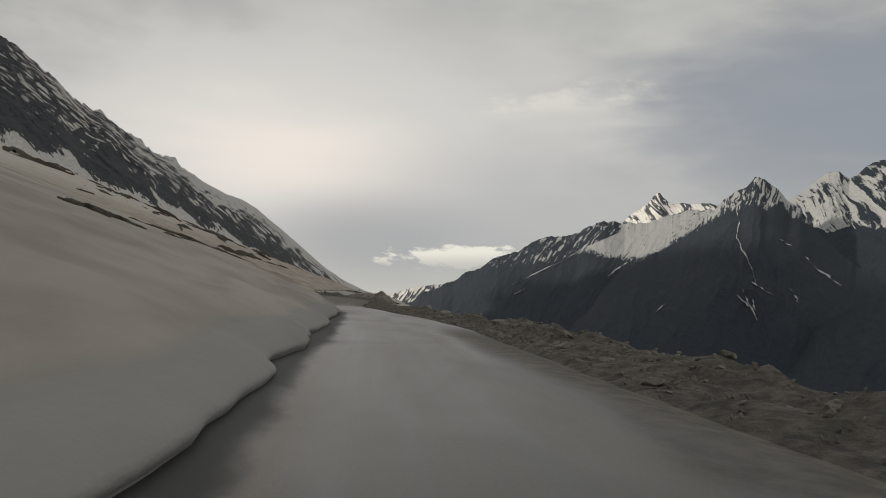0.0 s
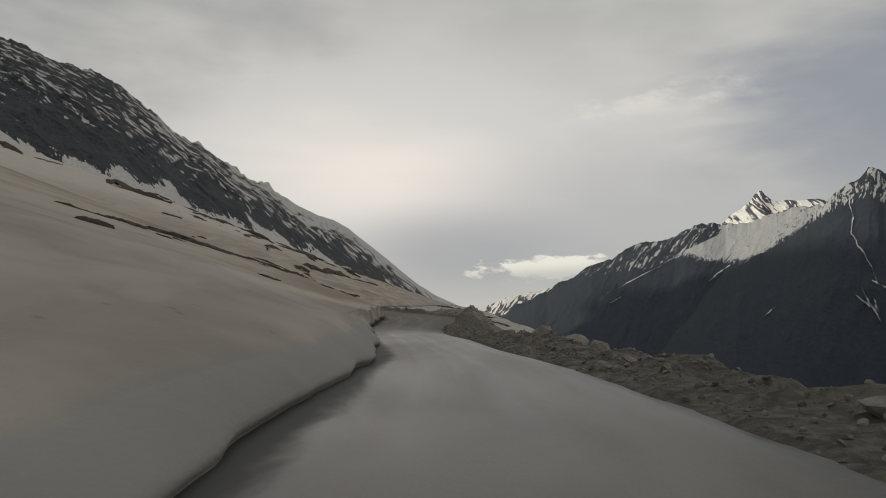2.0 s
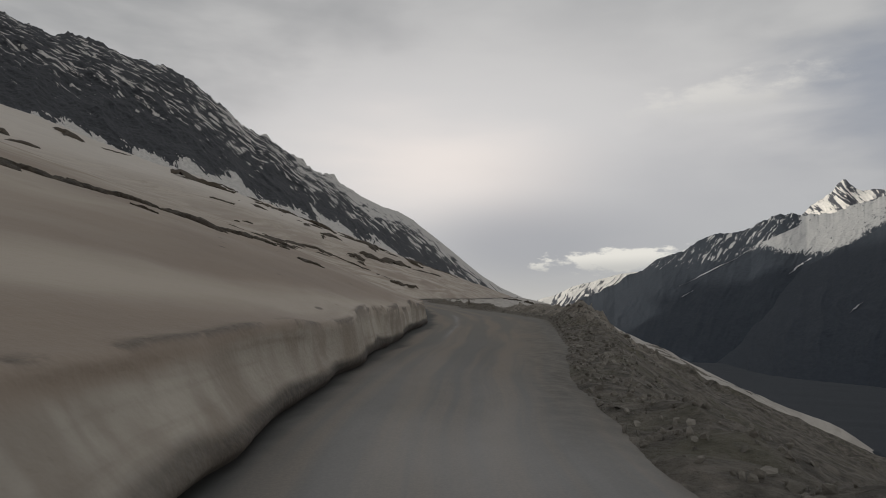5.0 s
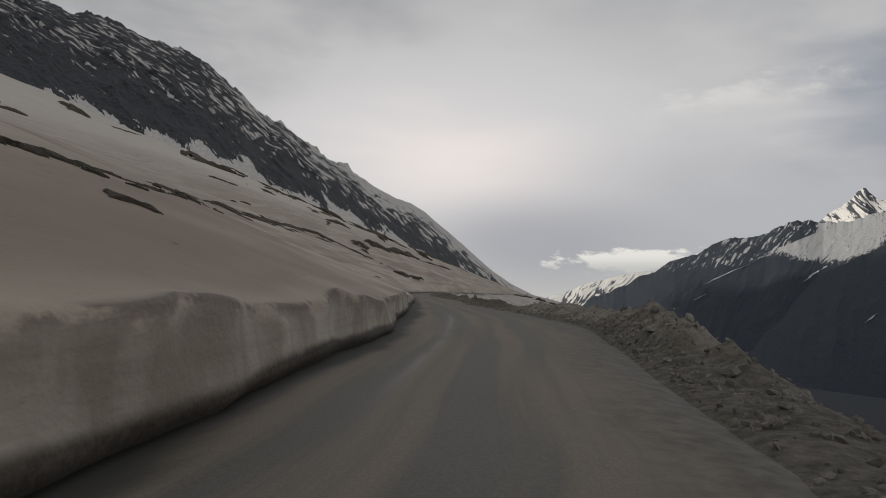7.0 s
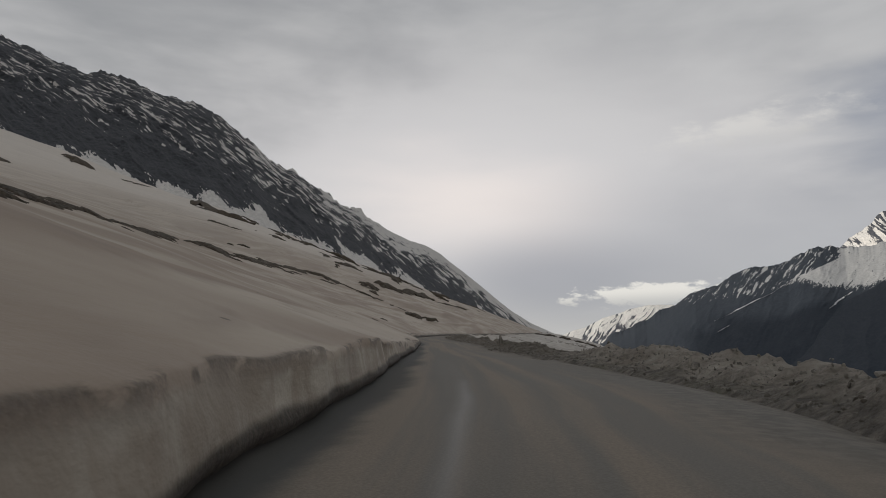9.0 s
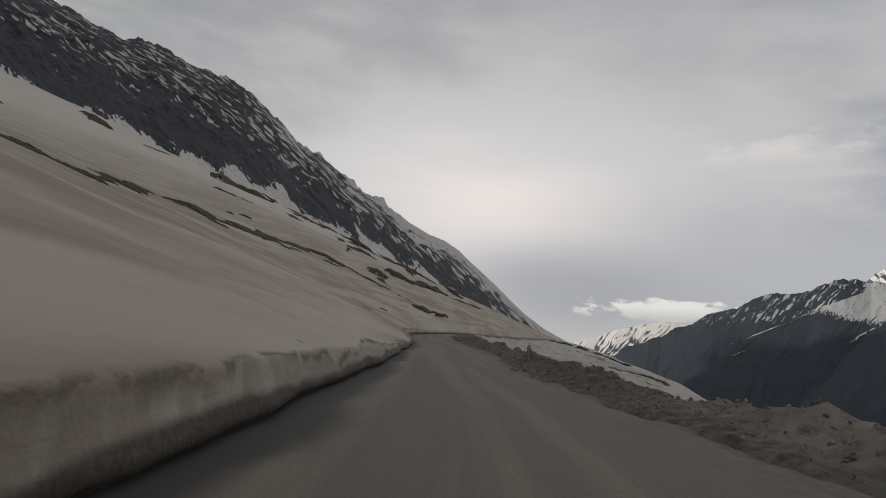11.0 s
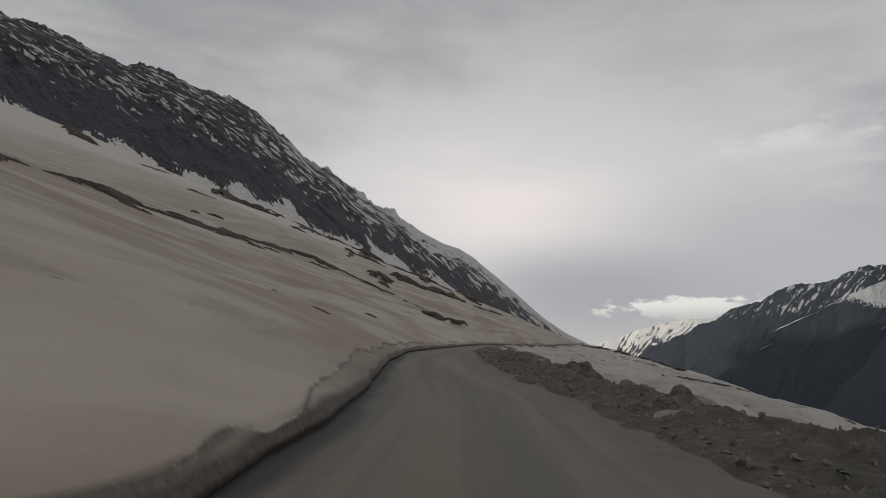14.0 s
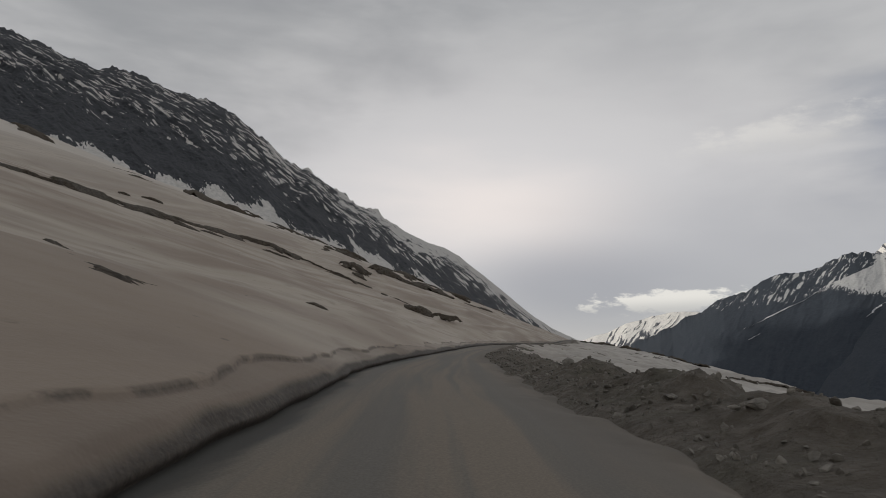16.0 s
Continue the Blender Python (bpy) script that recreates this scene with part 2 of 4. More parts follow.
def mat_snow():
    """Old snow; the attribute cut (1 on the face that the plough left, 0 on the slope) shows melt runs and layers."""
    m, n, bsdf, p = material("dirty_snow", 0.75)
    attr = n.make("ShaderNodeAttribute")
    attr.attribute_name = "cut"
    long = n.noise(n.scaled(p, 0.11, 0.035, 0.09), 1.0, 4, 0.44, 0.8)
    blot = n.noise(n.scaled(p, 0.40, 0.20, 0.40), 1.0, 3, 0.5, 0.6)
    grain = n.noise(p, 9.0, 4, 0.7)
    fall = n.noise(n.scaled(p, 0.16, 0.034, 0.16, (0.0, 0.0, -0.16)), 1.0, 3, 0.45, 0.8)
    c = n.mix(n.remap(long, 0.36, 0.66), (0.436, 0.372, 0.301), (0.279, 0.217, 0.164))
    c = n.mix(n.remap(fall, 0.48, 0.70, 0.0, 0.36), c, (0.220, 0.170, 0.131))
    c = n.mix(n.remap(fall, 0.46, 0.30, 0.0, 0.34), c, (0.512, 0.450, 0.386))
    c = n.mix(n.remap(blot, 0.50, 0.75, 0, 0.5), c, (0.231, 0.180, 0.141))
    # cleaner snow high above the road
    clean = n.math("ADD", n.make("ShaderNodeSeparateXYZ", {0: p}).outputs[2], n.math("MULTIPLY", n.math("SUBTRACT", long, 0.5), 60.0))
    c = n.mix(n.remap(clean, 12.0, 80.0, 0.0, 0.78), c, (0.594, 0.535, 0.468))
    pale = n.make("ShaderNodeAttribute")
    pale.attribute_name = "pale"
    c = n.mix(n.math("MULTIPLY", pale.outputs["Fac"], 0.75), c, n.mix(n.remap(long, 0.36, 0.66), (0.615, 0.570, 0.511), (0.451, 0.410, 0.362)))
    specks = n.make("ShaderNodeTexVoronoi", {"Vector": n.scaled(p, 1.0, 0.6, 1.0), "Scale": 0.9, "Randomness": 1.0}).outputs["Distance"]
    c = n.mix(n.math("MULTIPLY", n.remap(specks, 0.10, 0.05), n.remap(blot, 0.42, 0.6, 0.0, 0.8)), c, (0.102, 0.082, 0.064))
    c = n.mix(n.remap(grain, 0.62, 0.8, 0, 0.4), c, (0.246, 0.200, 0.159))
    down = n.noise(n.scaled(p, 1.0, 1.0, 0.4), 1.1, 3, 0.5, 0.5)
    band = n.noise(n.scaled(p, 0.2, 0.15, 3.5), 1.0, 4, 0.6, 0.6)
    f = n.mix(n.remap(down, 0.40, 0.62), (0.441, 0.392, 0.325), (0.318, 0.268, 0.212))
    f = n.mix(n.remap(band, 0.48, 0.75, 0, 0.5), f, (0.246, 0.198, 0.154))
    f = n.mix(n.remap(grain, 0.6, 0.8, 0, 0.4), f, (0.184, 0.150, 0.116))
    grime = n.make("ShaderNodeAttribute")
    grime.attribute_name = "grime"
    soil = n.mix(n.remap(grain, 0.35, 0.7), (0.046, 0.037, 0.029), (0.133, 0.104, 0.080))
    f = n.mix(n.math("MULTIPLY", grime.outputs["Fac"], n.remap(blot, 0.38, 0.64, 0.0, 0.38)), f, n.mix(0.4, soil, (0.225, 0.175, 0.135)))
    f = n.mix(n.remap(grime.outputs["Fac"], 0.80, 0.9), f, n.mix(n.remap(blot, 0.3, 0.7, 0.24, 0.50), c, (0.112, 0.082, 0.060)))
    fresh = n.mix(n.remap(long, 0.36, 0.66), (0.318, 0.307, 0.288), (0.235, 0.214, 0.190))
    c = n.mix(n.remap(grime.outputs["Fac"], 0.12, 0.6, 0.5, 0.0), c, n.mix(n.remap(blot, 0.35, 0.65), (0.410, 0.382, 0.345), (0.285, 0.260, 0.230)))
    f = n.mix(n.remap(grime.outputs["Fac"], 0.22, 0.6, 0.95, 0.0), f, fresh)
    # a dark soil tone along the foot, and a crust of dirt along the lip
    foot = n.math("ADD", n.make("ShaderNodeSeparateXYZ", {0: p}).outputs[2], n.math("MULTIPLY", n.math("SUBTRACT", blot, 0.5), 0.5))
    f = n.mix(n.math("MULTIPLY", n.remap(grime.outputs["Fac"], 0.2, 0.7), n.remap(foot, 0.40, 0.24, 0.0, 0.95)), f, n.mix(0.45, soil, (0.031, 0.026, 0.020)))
    edge = n.math("ADD", attr.outputs["Fac"], n.math("MULTIPLY", n.math("SUBTRACT", blot, 0.5), 0.9))
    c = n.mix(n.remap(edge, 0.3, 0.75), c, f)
    lip = n.make("ShaderNodeAttribute")
    lip.attribute_name = "lip"
    crust = n.noise(n.scaled(p, 1.5, 0.7, 1.5), 1.0, 5, 0.6, 0.3)
    crust = n.math("MULTIPLY", lip.outputs["Fac"], n.remap(crust, 0.43, 0.53))
    c = n.mix(n.math("MULTIPLY", crust, n.remap(grime.outputs["Fac"], 0.1, 0.6, 0.0, 0.75)), c, soil)
    n.t.links.new(c, bsdf.inputs["Base Color"])
    h = n.math("ADD", n.noise(n.scaled(p, 1.4, 0.7, 1.4), 1.0, 5, 0.6), n.math("MULTIPLY", n.noise(p, 12.0, 3), 0.18))
    h = n.math("ADD", h, n.math("MULTIPLY", n.math("MULTIPLY", down, attr.outputs["Fac"]), n.math("MULTIPLY", n.remap(grime.outputs["Fac"], 0.3, 0.7, 0.05, 0.3), n.remap(grime.outputs["Fac"], 0.78, 0.88, 1.0, 0.1))))
    bump(n, bsdf, h, 0.55, 0.12)
    return m


def mat_road():
    m, n, bsdf, p = material("wet_asphalt", 0.4)
    sep = n.make("ShaderNodeSeparateXYZ", {0: p})
    side = n.make("ShaderNodeAttribute")
    side.attribute_name = "side"
    lane = n.make("ShaderNodeCombineXYZ", {0: n.math("MULTIPLY", side.outputs["Fac"], 9.0), 1: n.math("MULTIPLY", sep.outputs[1], 0.030)}).outputs[0]
    along = n.noise(lane, 1.0, 6, 0.55, 0.2)
    blot = n.noise(n.scaled(p, 0.35, 0.12, 1.0), 1.0, 5, 0.6, 0.5)
    grit = n.noise(p, 28.0, 4, 0.7)
    wet = n.remap(sep.outputs[1], 88.0, 50.0)
    wet = n.remap(n.math("ADD", wet, n.math("MULTIPLY", n.math("SUBTRACT", blot, 0.55), 0.9)), -0.1, 1.15)
    # a rut that still holds meltwater
    rut = n.math("ABSOLUTE", n.math("SUBTRACT", n.math("ADD", side.outputs["Fac"], n.math("MULTIPLY", n.math("SUBTRACT", along, 0.5), 0.05)), 0.29))
    rut = n.math("MULTIPLY", n.remap(rut, 0.035, 0.0), n.math("MULTIPLY", n.remap(sep.outputs[1], 76.0, 84.0), n.remap(sep.outputs[1], 118.0, 104.0)))
    wet = n.math("ADD", wet, n.math("MULTIPLY", rut, n.remap(blot, 0.35, 0.55, 0.05, 0.5)))
    tar = n.mix(n.remap(grit, 0.3, 0.75), (0.050, 0.050, 0.047), (0.092, 0.089, 0.080))
    mud = n.mix(n.remap(grit, 0.3, 0.75), (0.178, 0.139, 0.101), (0.254, 0.206, 0.152))
    rim = n.math("ADD", side.outputs["Fac"], n.math("MULTIPLY", n.math("SUBTRACT", blot, 0.5), 0.5))
    rim = n.remap(rim, 0.62, 0.88)
    washed = n.math("MULTIPLY", n.remap(sep.outputs[1], 22.0, 34.0), n.remap(sep.outputs[1], 68.0, 58.0))
    rim = n.math("MULTIPLY", rim, n.math("SUBTRACT", 1.0, washed))
    dry = n.remap(sep.outputs[1], 60.0, 90.0)
    tar = n.mix(n.math("MULTIPLY", dry, 0.75), tar, n.mix(n.remap(grit, 0.3, 0.75), (0.103, 0.092, 0.075), (0.160, 0.143, 0.117)))
    c = n.mix(n.remap(along, 0.40, 0.62, 0.1, 0.75), tar, mud)
    wet = n.math("MULTIPLY", wet, n.math("SUBTRACT", 1.0, rim))
    c = n.mix(n.math("MULTIPLY", wet, 0.45), c, (0.035, 0.035, 0.035))
    verge = n.mix(n.remap(n.noise(p, 2.4, 6, 0.65), 0.35, 0.68), (0.072, 0.063, 0.050), (0.165, 0.146, 0.118))
    verge = n.mix(n.remap(sep.outputs[1], 116.0, 134.0, 0.0, 0.85), verge, n.mix(n.remap(blot, 0.35, 0.65), (0.160, 0.130, 0.100), (0.112, 0.093, 0.072)))
    c = n.mix(n.math("MULTIPLY", rim, 0.85), c, verge)
    # the road is darker and less glossy along the foot of the snow
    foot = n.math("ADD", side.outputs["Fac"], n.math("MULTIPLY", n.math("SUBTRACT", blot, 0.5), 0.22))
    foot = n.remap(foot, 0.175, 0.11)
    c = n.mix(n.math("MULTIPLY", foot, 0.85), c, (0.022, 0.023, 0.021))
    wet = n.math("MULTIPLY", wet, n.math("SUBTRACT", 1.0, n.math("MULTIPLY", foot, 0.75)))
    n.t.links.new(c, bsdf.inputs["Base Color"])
    bsdf.inputs["Specular IOR Level"].default_value = 0.5
    r = n.remap(wet, 0.0, 1.1, 0.80, 0.28, smooth=False)
    r = n.math("ADD", r, n.math("MULTIPLY", n.math("SUBTRACT", along, 0.5), 0.3))
    n.t.links.new(r, bsdf.inputs["Roughness"])
    h = n.math("ADD", n.math("MULTIPLY", grit, 0.25), n.noise(n.scaled(p, 1.0, 0.3, 1.0), 2.0, 4))
    bump(n, bsdf, h, n.math("MULTIPLY", n.math("SUBTRACT", 1.0, wet), 0.16), 0.02)
    return m


def mat_earth(name="stony_earth", tone=1.32, warm=1.0):
    m, n, bsdf, p = material(name, 0.9)
    big = n.noise(p, 0.35, 5, 0.6, 0.3)
    mid = n.noise(p, 2.4, 6, 0.65)
    fine = n.noise(p, 18.0, 4, 0.7)
    c = n.mix(n.remap(mid, 0.35, 0.68), (0.070 * tone * warm, 0.061 * tone, 0.049 * tone / warm), (0.185 * tone * warm, 0.163 * tone, 0.135 * tone / warm))
    c = n.mix(n.remap(big, 0.5, 0.68, 0, 0.6), c, (0.105 * tone, 0.098 * tone, 0.062 * tone))
    heap = n.make("ShaderNodeAttribute")
    heap.attribute_name = "heap"
    c = n.mix(n.math("MULTIPLY", heap.outputs["Fac"], n.remap(mid, 0.30, 0.55, 0.4, 0.95)), c, n.mix(n.remap(big, 0.35, 0.65), (0.43, 0.385, 0.325), (0.27, 0.232, 0.19)))
    mud = n.make("ShaderNodeAttribute")
    mud.attribute_name = "mud"
    c = n.mix(n.math("MULTIPLY", mud.outputs["Fac"], n.remap(mid, 0.25, 0.6, 0.9, 0.45)), c, n.mix(n.remap(big, 0.35, 0.65), (0.175, 0.144, 0.110), (0.122, 0.103, 0.078)))
    c = n.mix(n.remap(fine, 0.58, 0.8, 0, 0.6), c, (0.30 * tone, 0.265 * tone, 0.22 * tone))
    # far down in the valley the colour turns dark blue-grey
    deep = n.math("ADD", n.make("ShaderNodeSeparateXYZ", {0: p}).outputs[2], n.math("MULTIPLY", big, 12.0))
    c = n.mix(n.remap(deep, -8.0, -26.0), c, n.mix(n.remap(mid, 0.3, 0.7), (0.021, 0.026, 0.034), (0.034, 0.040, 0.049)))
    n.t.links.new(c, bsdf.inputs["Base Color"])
    h = n.math("ADD", mid, n.math("MULTIPLY", fine, 0.6))
    h = n.math("ADD", h, n.math("MULTIPLY", n.make("ShaderNodeTexVoronoi", {"Vector": p, "Scale": 4.5}).outputs["Distance"], -0.8))
    bump(n, bsdf, h, 1.0, 0.2)
    return m


def mat_rock():
    m, n, bsdf, p = material("grey_brown_rock", 0.85)
    rnd = n.make("ShaderNodeObjectInfo").outputs["Random"]
    seed = n.make("ShaderNodeCombineXYZ", {0: n.math("MULTIPLY", rnd, 50.0), 1: n.math("MULTIPLY", rnd, 31.0)}).outputs[0]
    q = n.vmath("ADD", p, seed)
    a = n.noise(q, 2.2, 6, 0.65, 0.4)
    b = n.noise(n.scaled(q, 1, 1, 4), 5.0, 5, 0.6)
    c = n.mix(n.remap(a, 0.3, 0.7), (0.10, 0.089, 0.073), (0.28, 0.254, 0.215))
    c = n.mix(n.remap(b, 0.55, 0.75, 0, 0.6), c, (0.17, 0.14, 0.10))
    c = n.mix(n.math("MULTIPLY", rnd, 0.3), c, (0.30, 0.28, 0.25))
    n.t.links.new(c, bsdf.inputs["Base Color"])
    bump(n, bsdf, n.math("ADD", a, n.math("MULTIPLY", b, 0.4)), 0.8, 0.08)
    return m


def mat_mountain(name, rock_a, rock_b, grain, snow=(0.74, 0.73, 0.73), relief=0.5, blend=0.08):
    """Rock and old snow; the attribute cover says where snow lies, grain is the size of the finest spots in metres."""
    m, n, bsdf, p = material(name, 0.9)
    attr = n.make("ShaderNodeAttribute")
    attr.attribute_name = "cover"
    spots = n.noise(p, 1.0 / grain, 5, 0.65, 0.3)
    s = n.math("ADD", attr.outputs["Fac"], n.math("MULTIPLY", n.math("SUBTRACT", spots, 0.5), 0.9))
    cover = n.remap(s, -blend, blend)
    r = n.mix(n.remap(n.noise(p, 0.6 / grain, 6, 0.65), 0.3, 0.7), rock_a, rock_b)
    w = n.mix(n.remap(spots, 0.3, 0.7), snow, tuple(0.72 * k for k in snow))
    n.t.links.new(n.mix(cover, r, w), bsdf.inputs["Base Color"])
    bump(n, bsdf, spots, relief, grain * 0.5)
    return m


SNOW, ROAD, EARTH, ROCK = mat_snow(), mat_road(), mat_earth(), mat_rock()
PATCH = mat_earth("bare_turf_and_scree", 0.68, 1.10)


def mat_old_snow():
    m, n, bsdf, p = material("old_mountain_snow", 0.8)
    c = n.mix(n.remap(n.noise(p, 0.04, 6, 0.65), 0.35, 0.65), (0.66, 0.66, 0.67), (0.34, 0.34, 0.36))
    n.t.links.new(c, bsdf.inputs["Base Color"])
    return m


OLD_SNOW = mat_old_snow()

# ---------------------------------------------------------------- ground, road, snow
YS = np.concatenate([np.arange(-40, -4, 1.5), np.arange(-4, 90, 0.32), np.arange(90, 205, 0.2), np.arange(205, 340, 0.9), np.geomspace(340, 2600, 150)])


def build_ground():
    wl = -np.concatenate([[1500, 900, 500, 250, 120, 60, 30, 12], [5.0, 2.5, 1.2, 0.6]])
    road = np.linspace(0, 1, 7)
    wr = np.concatenate([np.arange(0.25, 7, 0.25), np.geomspace(7.2, 60, 34), np.geomspace(66, 1500, 16)])
    Y = YS[:, None]
    el_, er = edge_left(Y), edge_right(Y)
    X = np.concatenate([el_ + wl, el_ + (er - el_) * road, er + wr], 1)
    zl = snow_profile(Y, -wl[None, :]) - 0.9 - wall_height(Y) - 0.07 * np.abs(wl[None, :])
    zr = ground_right(Y, wr[None, :])
    Z = np.concatenate([zl, np.full((len(YS), 7), -0.10) + 0 * el_, zr], 1)
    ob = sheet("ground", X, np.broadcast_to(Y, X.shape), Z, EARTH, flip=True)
    w = X - er
    full = np.clip((w - 0.5) / 1.0, 0, 1) * np.clip((7 - w) / 3, 0, 1) * np.clip((Y - 84) / 8, 0, 1) * np.clip((134 - Y) / 10, 0, 1)
    mud = ob.data.attributes.new("mud", "FLOAT", "POINT")
    mud.data.foreach_set("value", (np.clip((6 - w) / 4, 0, 1) * np.clip((Y - 126) / 16, 0, 1) + 0 * X).ravel().astype(np.float32))
    heap = ob.data.attributes.new("heap", "FLOAT", "POINT")
    heap.data.foreach_set("value", full.ravel().astype(np.float32))
    return tagged(ob, "bare stony earth bank falling away to the valley", "ground", kind="structure")


def build_road():
    v = np.concatenate([np.linspace(0, 0.8, 21), np.linspace(0.82, 1, 13)])
    Y = YS[:, None]
    el_, er = edge_left(Y) - 0.7, edge_right(Y) + 0.75 + 0.22 * fbm(Y / 6.0, Y * 0, 2, 63)
    X = el_ + (er - el_) * v
    crown = 0.03 * (1 - (2 * v - 1) ** 2)[None, :]
    Z = crown + 0.011 * fbm(X / 1.3, Y / 4.0, 3, 61) - 0.02 - 0.14 * np.clip((v - 0.84) / 0.16, 0, 1)
    # the rim is broken and silted up
    Z = Z + 0.10 * fbm(X / 0.9, Y / 1.6, 3, 65, 0.6) * np.clip((v - 0.80) / 0.1, 0, 1) * np.clip((Y - 112) / 14, 0, 1)
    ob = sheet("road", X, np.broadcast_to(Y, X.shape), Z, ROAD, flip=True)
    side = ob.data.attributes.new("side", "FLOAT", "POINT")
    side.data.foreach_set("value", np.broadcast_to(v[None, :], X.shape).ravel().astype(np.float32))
    return tagged(ob, "narrow wet asphalt mountain road smeared with mud", "road", kind="structure")


def build_snow():
    """The snow bank that the road cuts through, and the slope above it, in one."""
    Y = YS[:, None]
    calm = 1 - 0.55 * np.clip((Y - 112) / 12, 0, 1)
    wob = 0.20 * calm * fbm(Y / 3.5, Y * 0 + 7, 3, 91)
    tall = 1 + 0.11 * calm * fbm(Y / 4.5, Y * 0, 4, 71)
    off = np.concatenate([[-0.02, 0.0, 0.02, 0.05, 0.09, 0.14, 0.2, 0.24], np.arange(0.28, 1.45, 0.035), np.arange(1.47, 1.9, 0.08), np.arange(1.95, 6, 0.35), np.geomspace(6.3, 120, 84), np.geomspace(124, 1500, 76)])[None, :]
    # the columns follow the broken lip
    ragged = 0.24 * fbm(Y / 4.0, Y * 0 + 8, 3, 99, 0.5) * np.clip((Y - 110) / 15, 0, 1)
    slab = wall_reach(Y) + 0.12 + 0.4 * np.clip((Y - 162) / 14, 0, 1) + ragged
    off = off + ragged * np.clip(off / 0.4, 0, 1) * np.clip((2.6 - off) / 1.6, 0, 1)
    o = np.maximum(off, 0)
    k = wall_height(Y) * wall_rise(Y, o)
    Z = snow_profile(Y, o) + k * (tall - 1) * np.exp(-o / 3)
    X = edge_left(Y) + wob * np.exp(-o / 2) - off
    # the meltwater has undercut the foot
    under = np.clip(1 - Z / 0.15, 0, 1) ** 1.5
    X = X - 0.20 * under
    X = X + 0.06 * calm * fbm(Y / 1.5, Z * 2, 2, 95) * np.exp(-o / 0.6)
    Z = Z - 0.12 * (off < 0)
    step = np.clip((Y - 110) / 15, 0, 1) * (1 - 0.6 * np.clip((Y - 136) / 6, 0, 1) * np.clip((164 - Y) / 6, 0, 1)) * np.clip(0.05 + 0.10 * fbm(Y / 6.0, Y * 0 + 1, 2, 94), 0.0, 0.13)
    Z = Z + step * np.clip((o - slab) / 0.09 + 0.5, 0, 1) * np.exp(-o / 25)
    # a crumbling lip that hangs over a little
    edge = np.exp(-(((o - 0.95 * wall_reach(Y)) / 0.16) ** 2)) * grime(Y) * (1 - 0.85 * np.clip((Y - 122) / 10, 0, 1))
    X = X + edge * calm * np.clip(0.07 + 0.16 * fbm(Y / 1.7, Y * 0 + 5, 3, 97), -0.05, 0.3)
    Z = Z + edge * calm * 0.08 * fbm(Y / 1.4, Y * 0 + 3, 2, 98, 0.5)
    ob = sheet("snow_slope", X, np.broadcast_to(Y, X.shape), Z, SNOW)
    mark = ob.data.attributes.new("cut", "FLOAT", "POINT")
    face = np.clip((1.02 - k / wall_height(Y)) * 3.0, 0, 1) * (o < 3)
    face = np.where(Y > 118, np.clip((slab - o) / 0.06 + 0.7, 0, 1), face)
    mark.data.foreach_set("value", np.broadcast_to(face, X.shape).ravel().astype(np.float32))
    lip = ob.data.attributes.new("lip", "FLOAT", "POINT")
    lip.data.foreach_set("value", np.broadcast_to(np.exp(-(((o - np.where(Y > 118, slab, wall_reach(Y))) / np.where(Y > 118, 0.045, 0.06)) ** 2)), X.shape).ravel().astype(np.float32))
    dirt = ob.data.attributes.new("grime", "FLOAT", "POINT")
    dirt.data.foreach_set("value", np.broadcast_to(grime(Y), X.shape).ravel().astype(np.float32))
    tagged(ob, "ploughed bank and wide slope of old snow streaked brown with dirt", "snow slope", kind="structure")


def build_lower_snow():
    """Snow that still lies on the hillside below the road, further on."""
    ys = np.concatenate([np.arange(158, 330, 0.6), np.geomspace(331, 1500, 110)])
    Y = ys[:, None]
    w = np.concatenate([np.arange(0, 12, 0.3), np.geomspace(12.4, 130, 80)])[None, :]
    near = smooth_table((158, 170, 182, 195, 210, 225, 320), (14.0, 9.5, 6.5, 4.6, 3.6, 3.0, 2.4), Y) + 1.3 * fbm(Y / 7, Y * 0 + 2, 5, 101, 0.6)
    W = near + w
    X = edge_right(Y) + W
    Z = ground_right(Y, W) + 0.22 * np.clip(w / 1.5, -0.3, 1) - 0.05 + 0.25 * fbm(X / 12, Y / 20, 3, 111)
    ob = sheet("snow_field", X, np.broadcast_to(Y, X.shape), Z, SNOW, flip=True)
    pale = ob.data.attributes.new("pale", "FLOAT", "POINT")
    pale.data.foreach_set("value", np.broadcast_to(np.clip(0.35 + w / 12, 0, 1) + 0 * X, X.shape).ravel().astype(np.float32))
    tagged(ob, "old snow field on the hillside below the road", "snow field", kind="structure")


# ---------------------------------------------------------------- mountains
HUB = (-4.0, 80.0, 1.5)


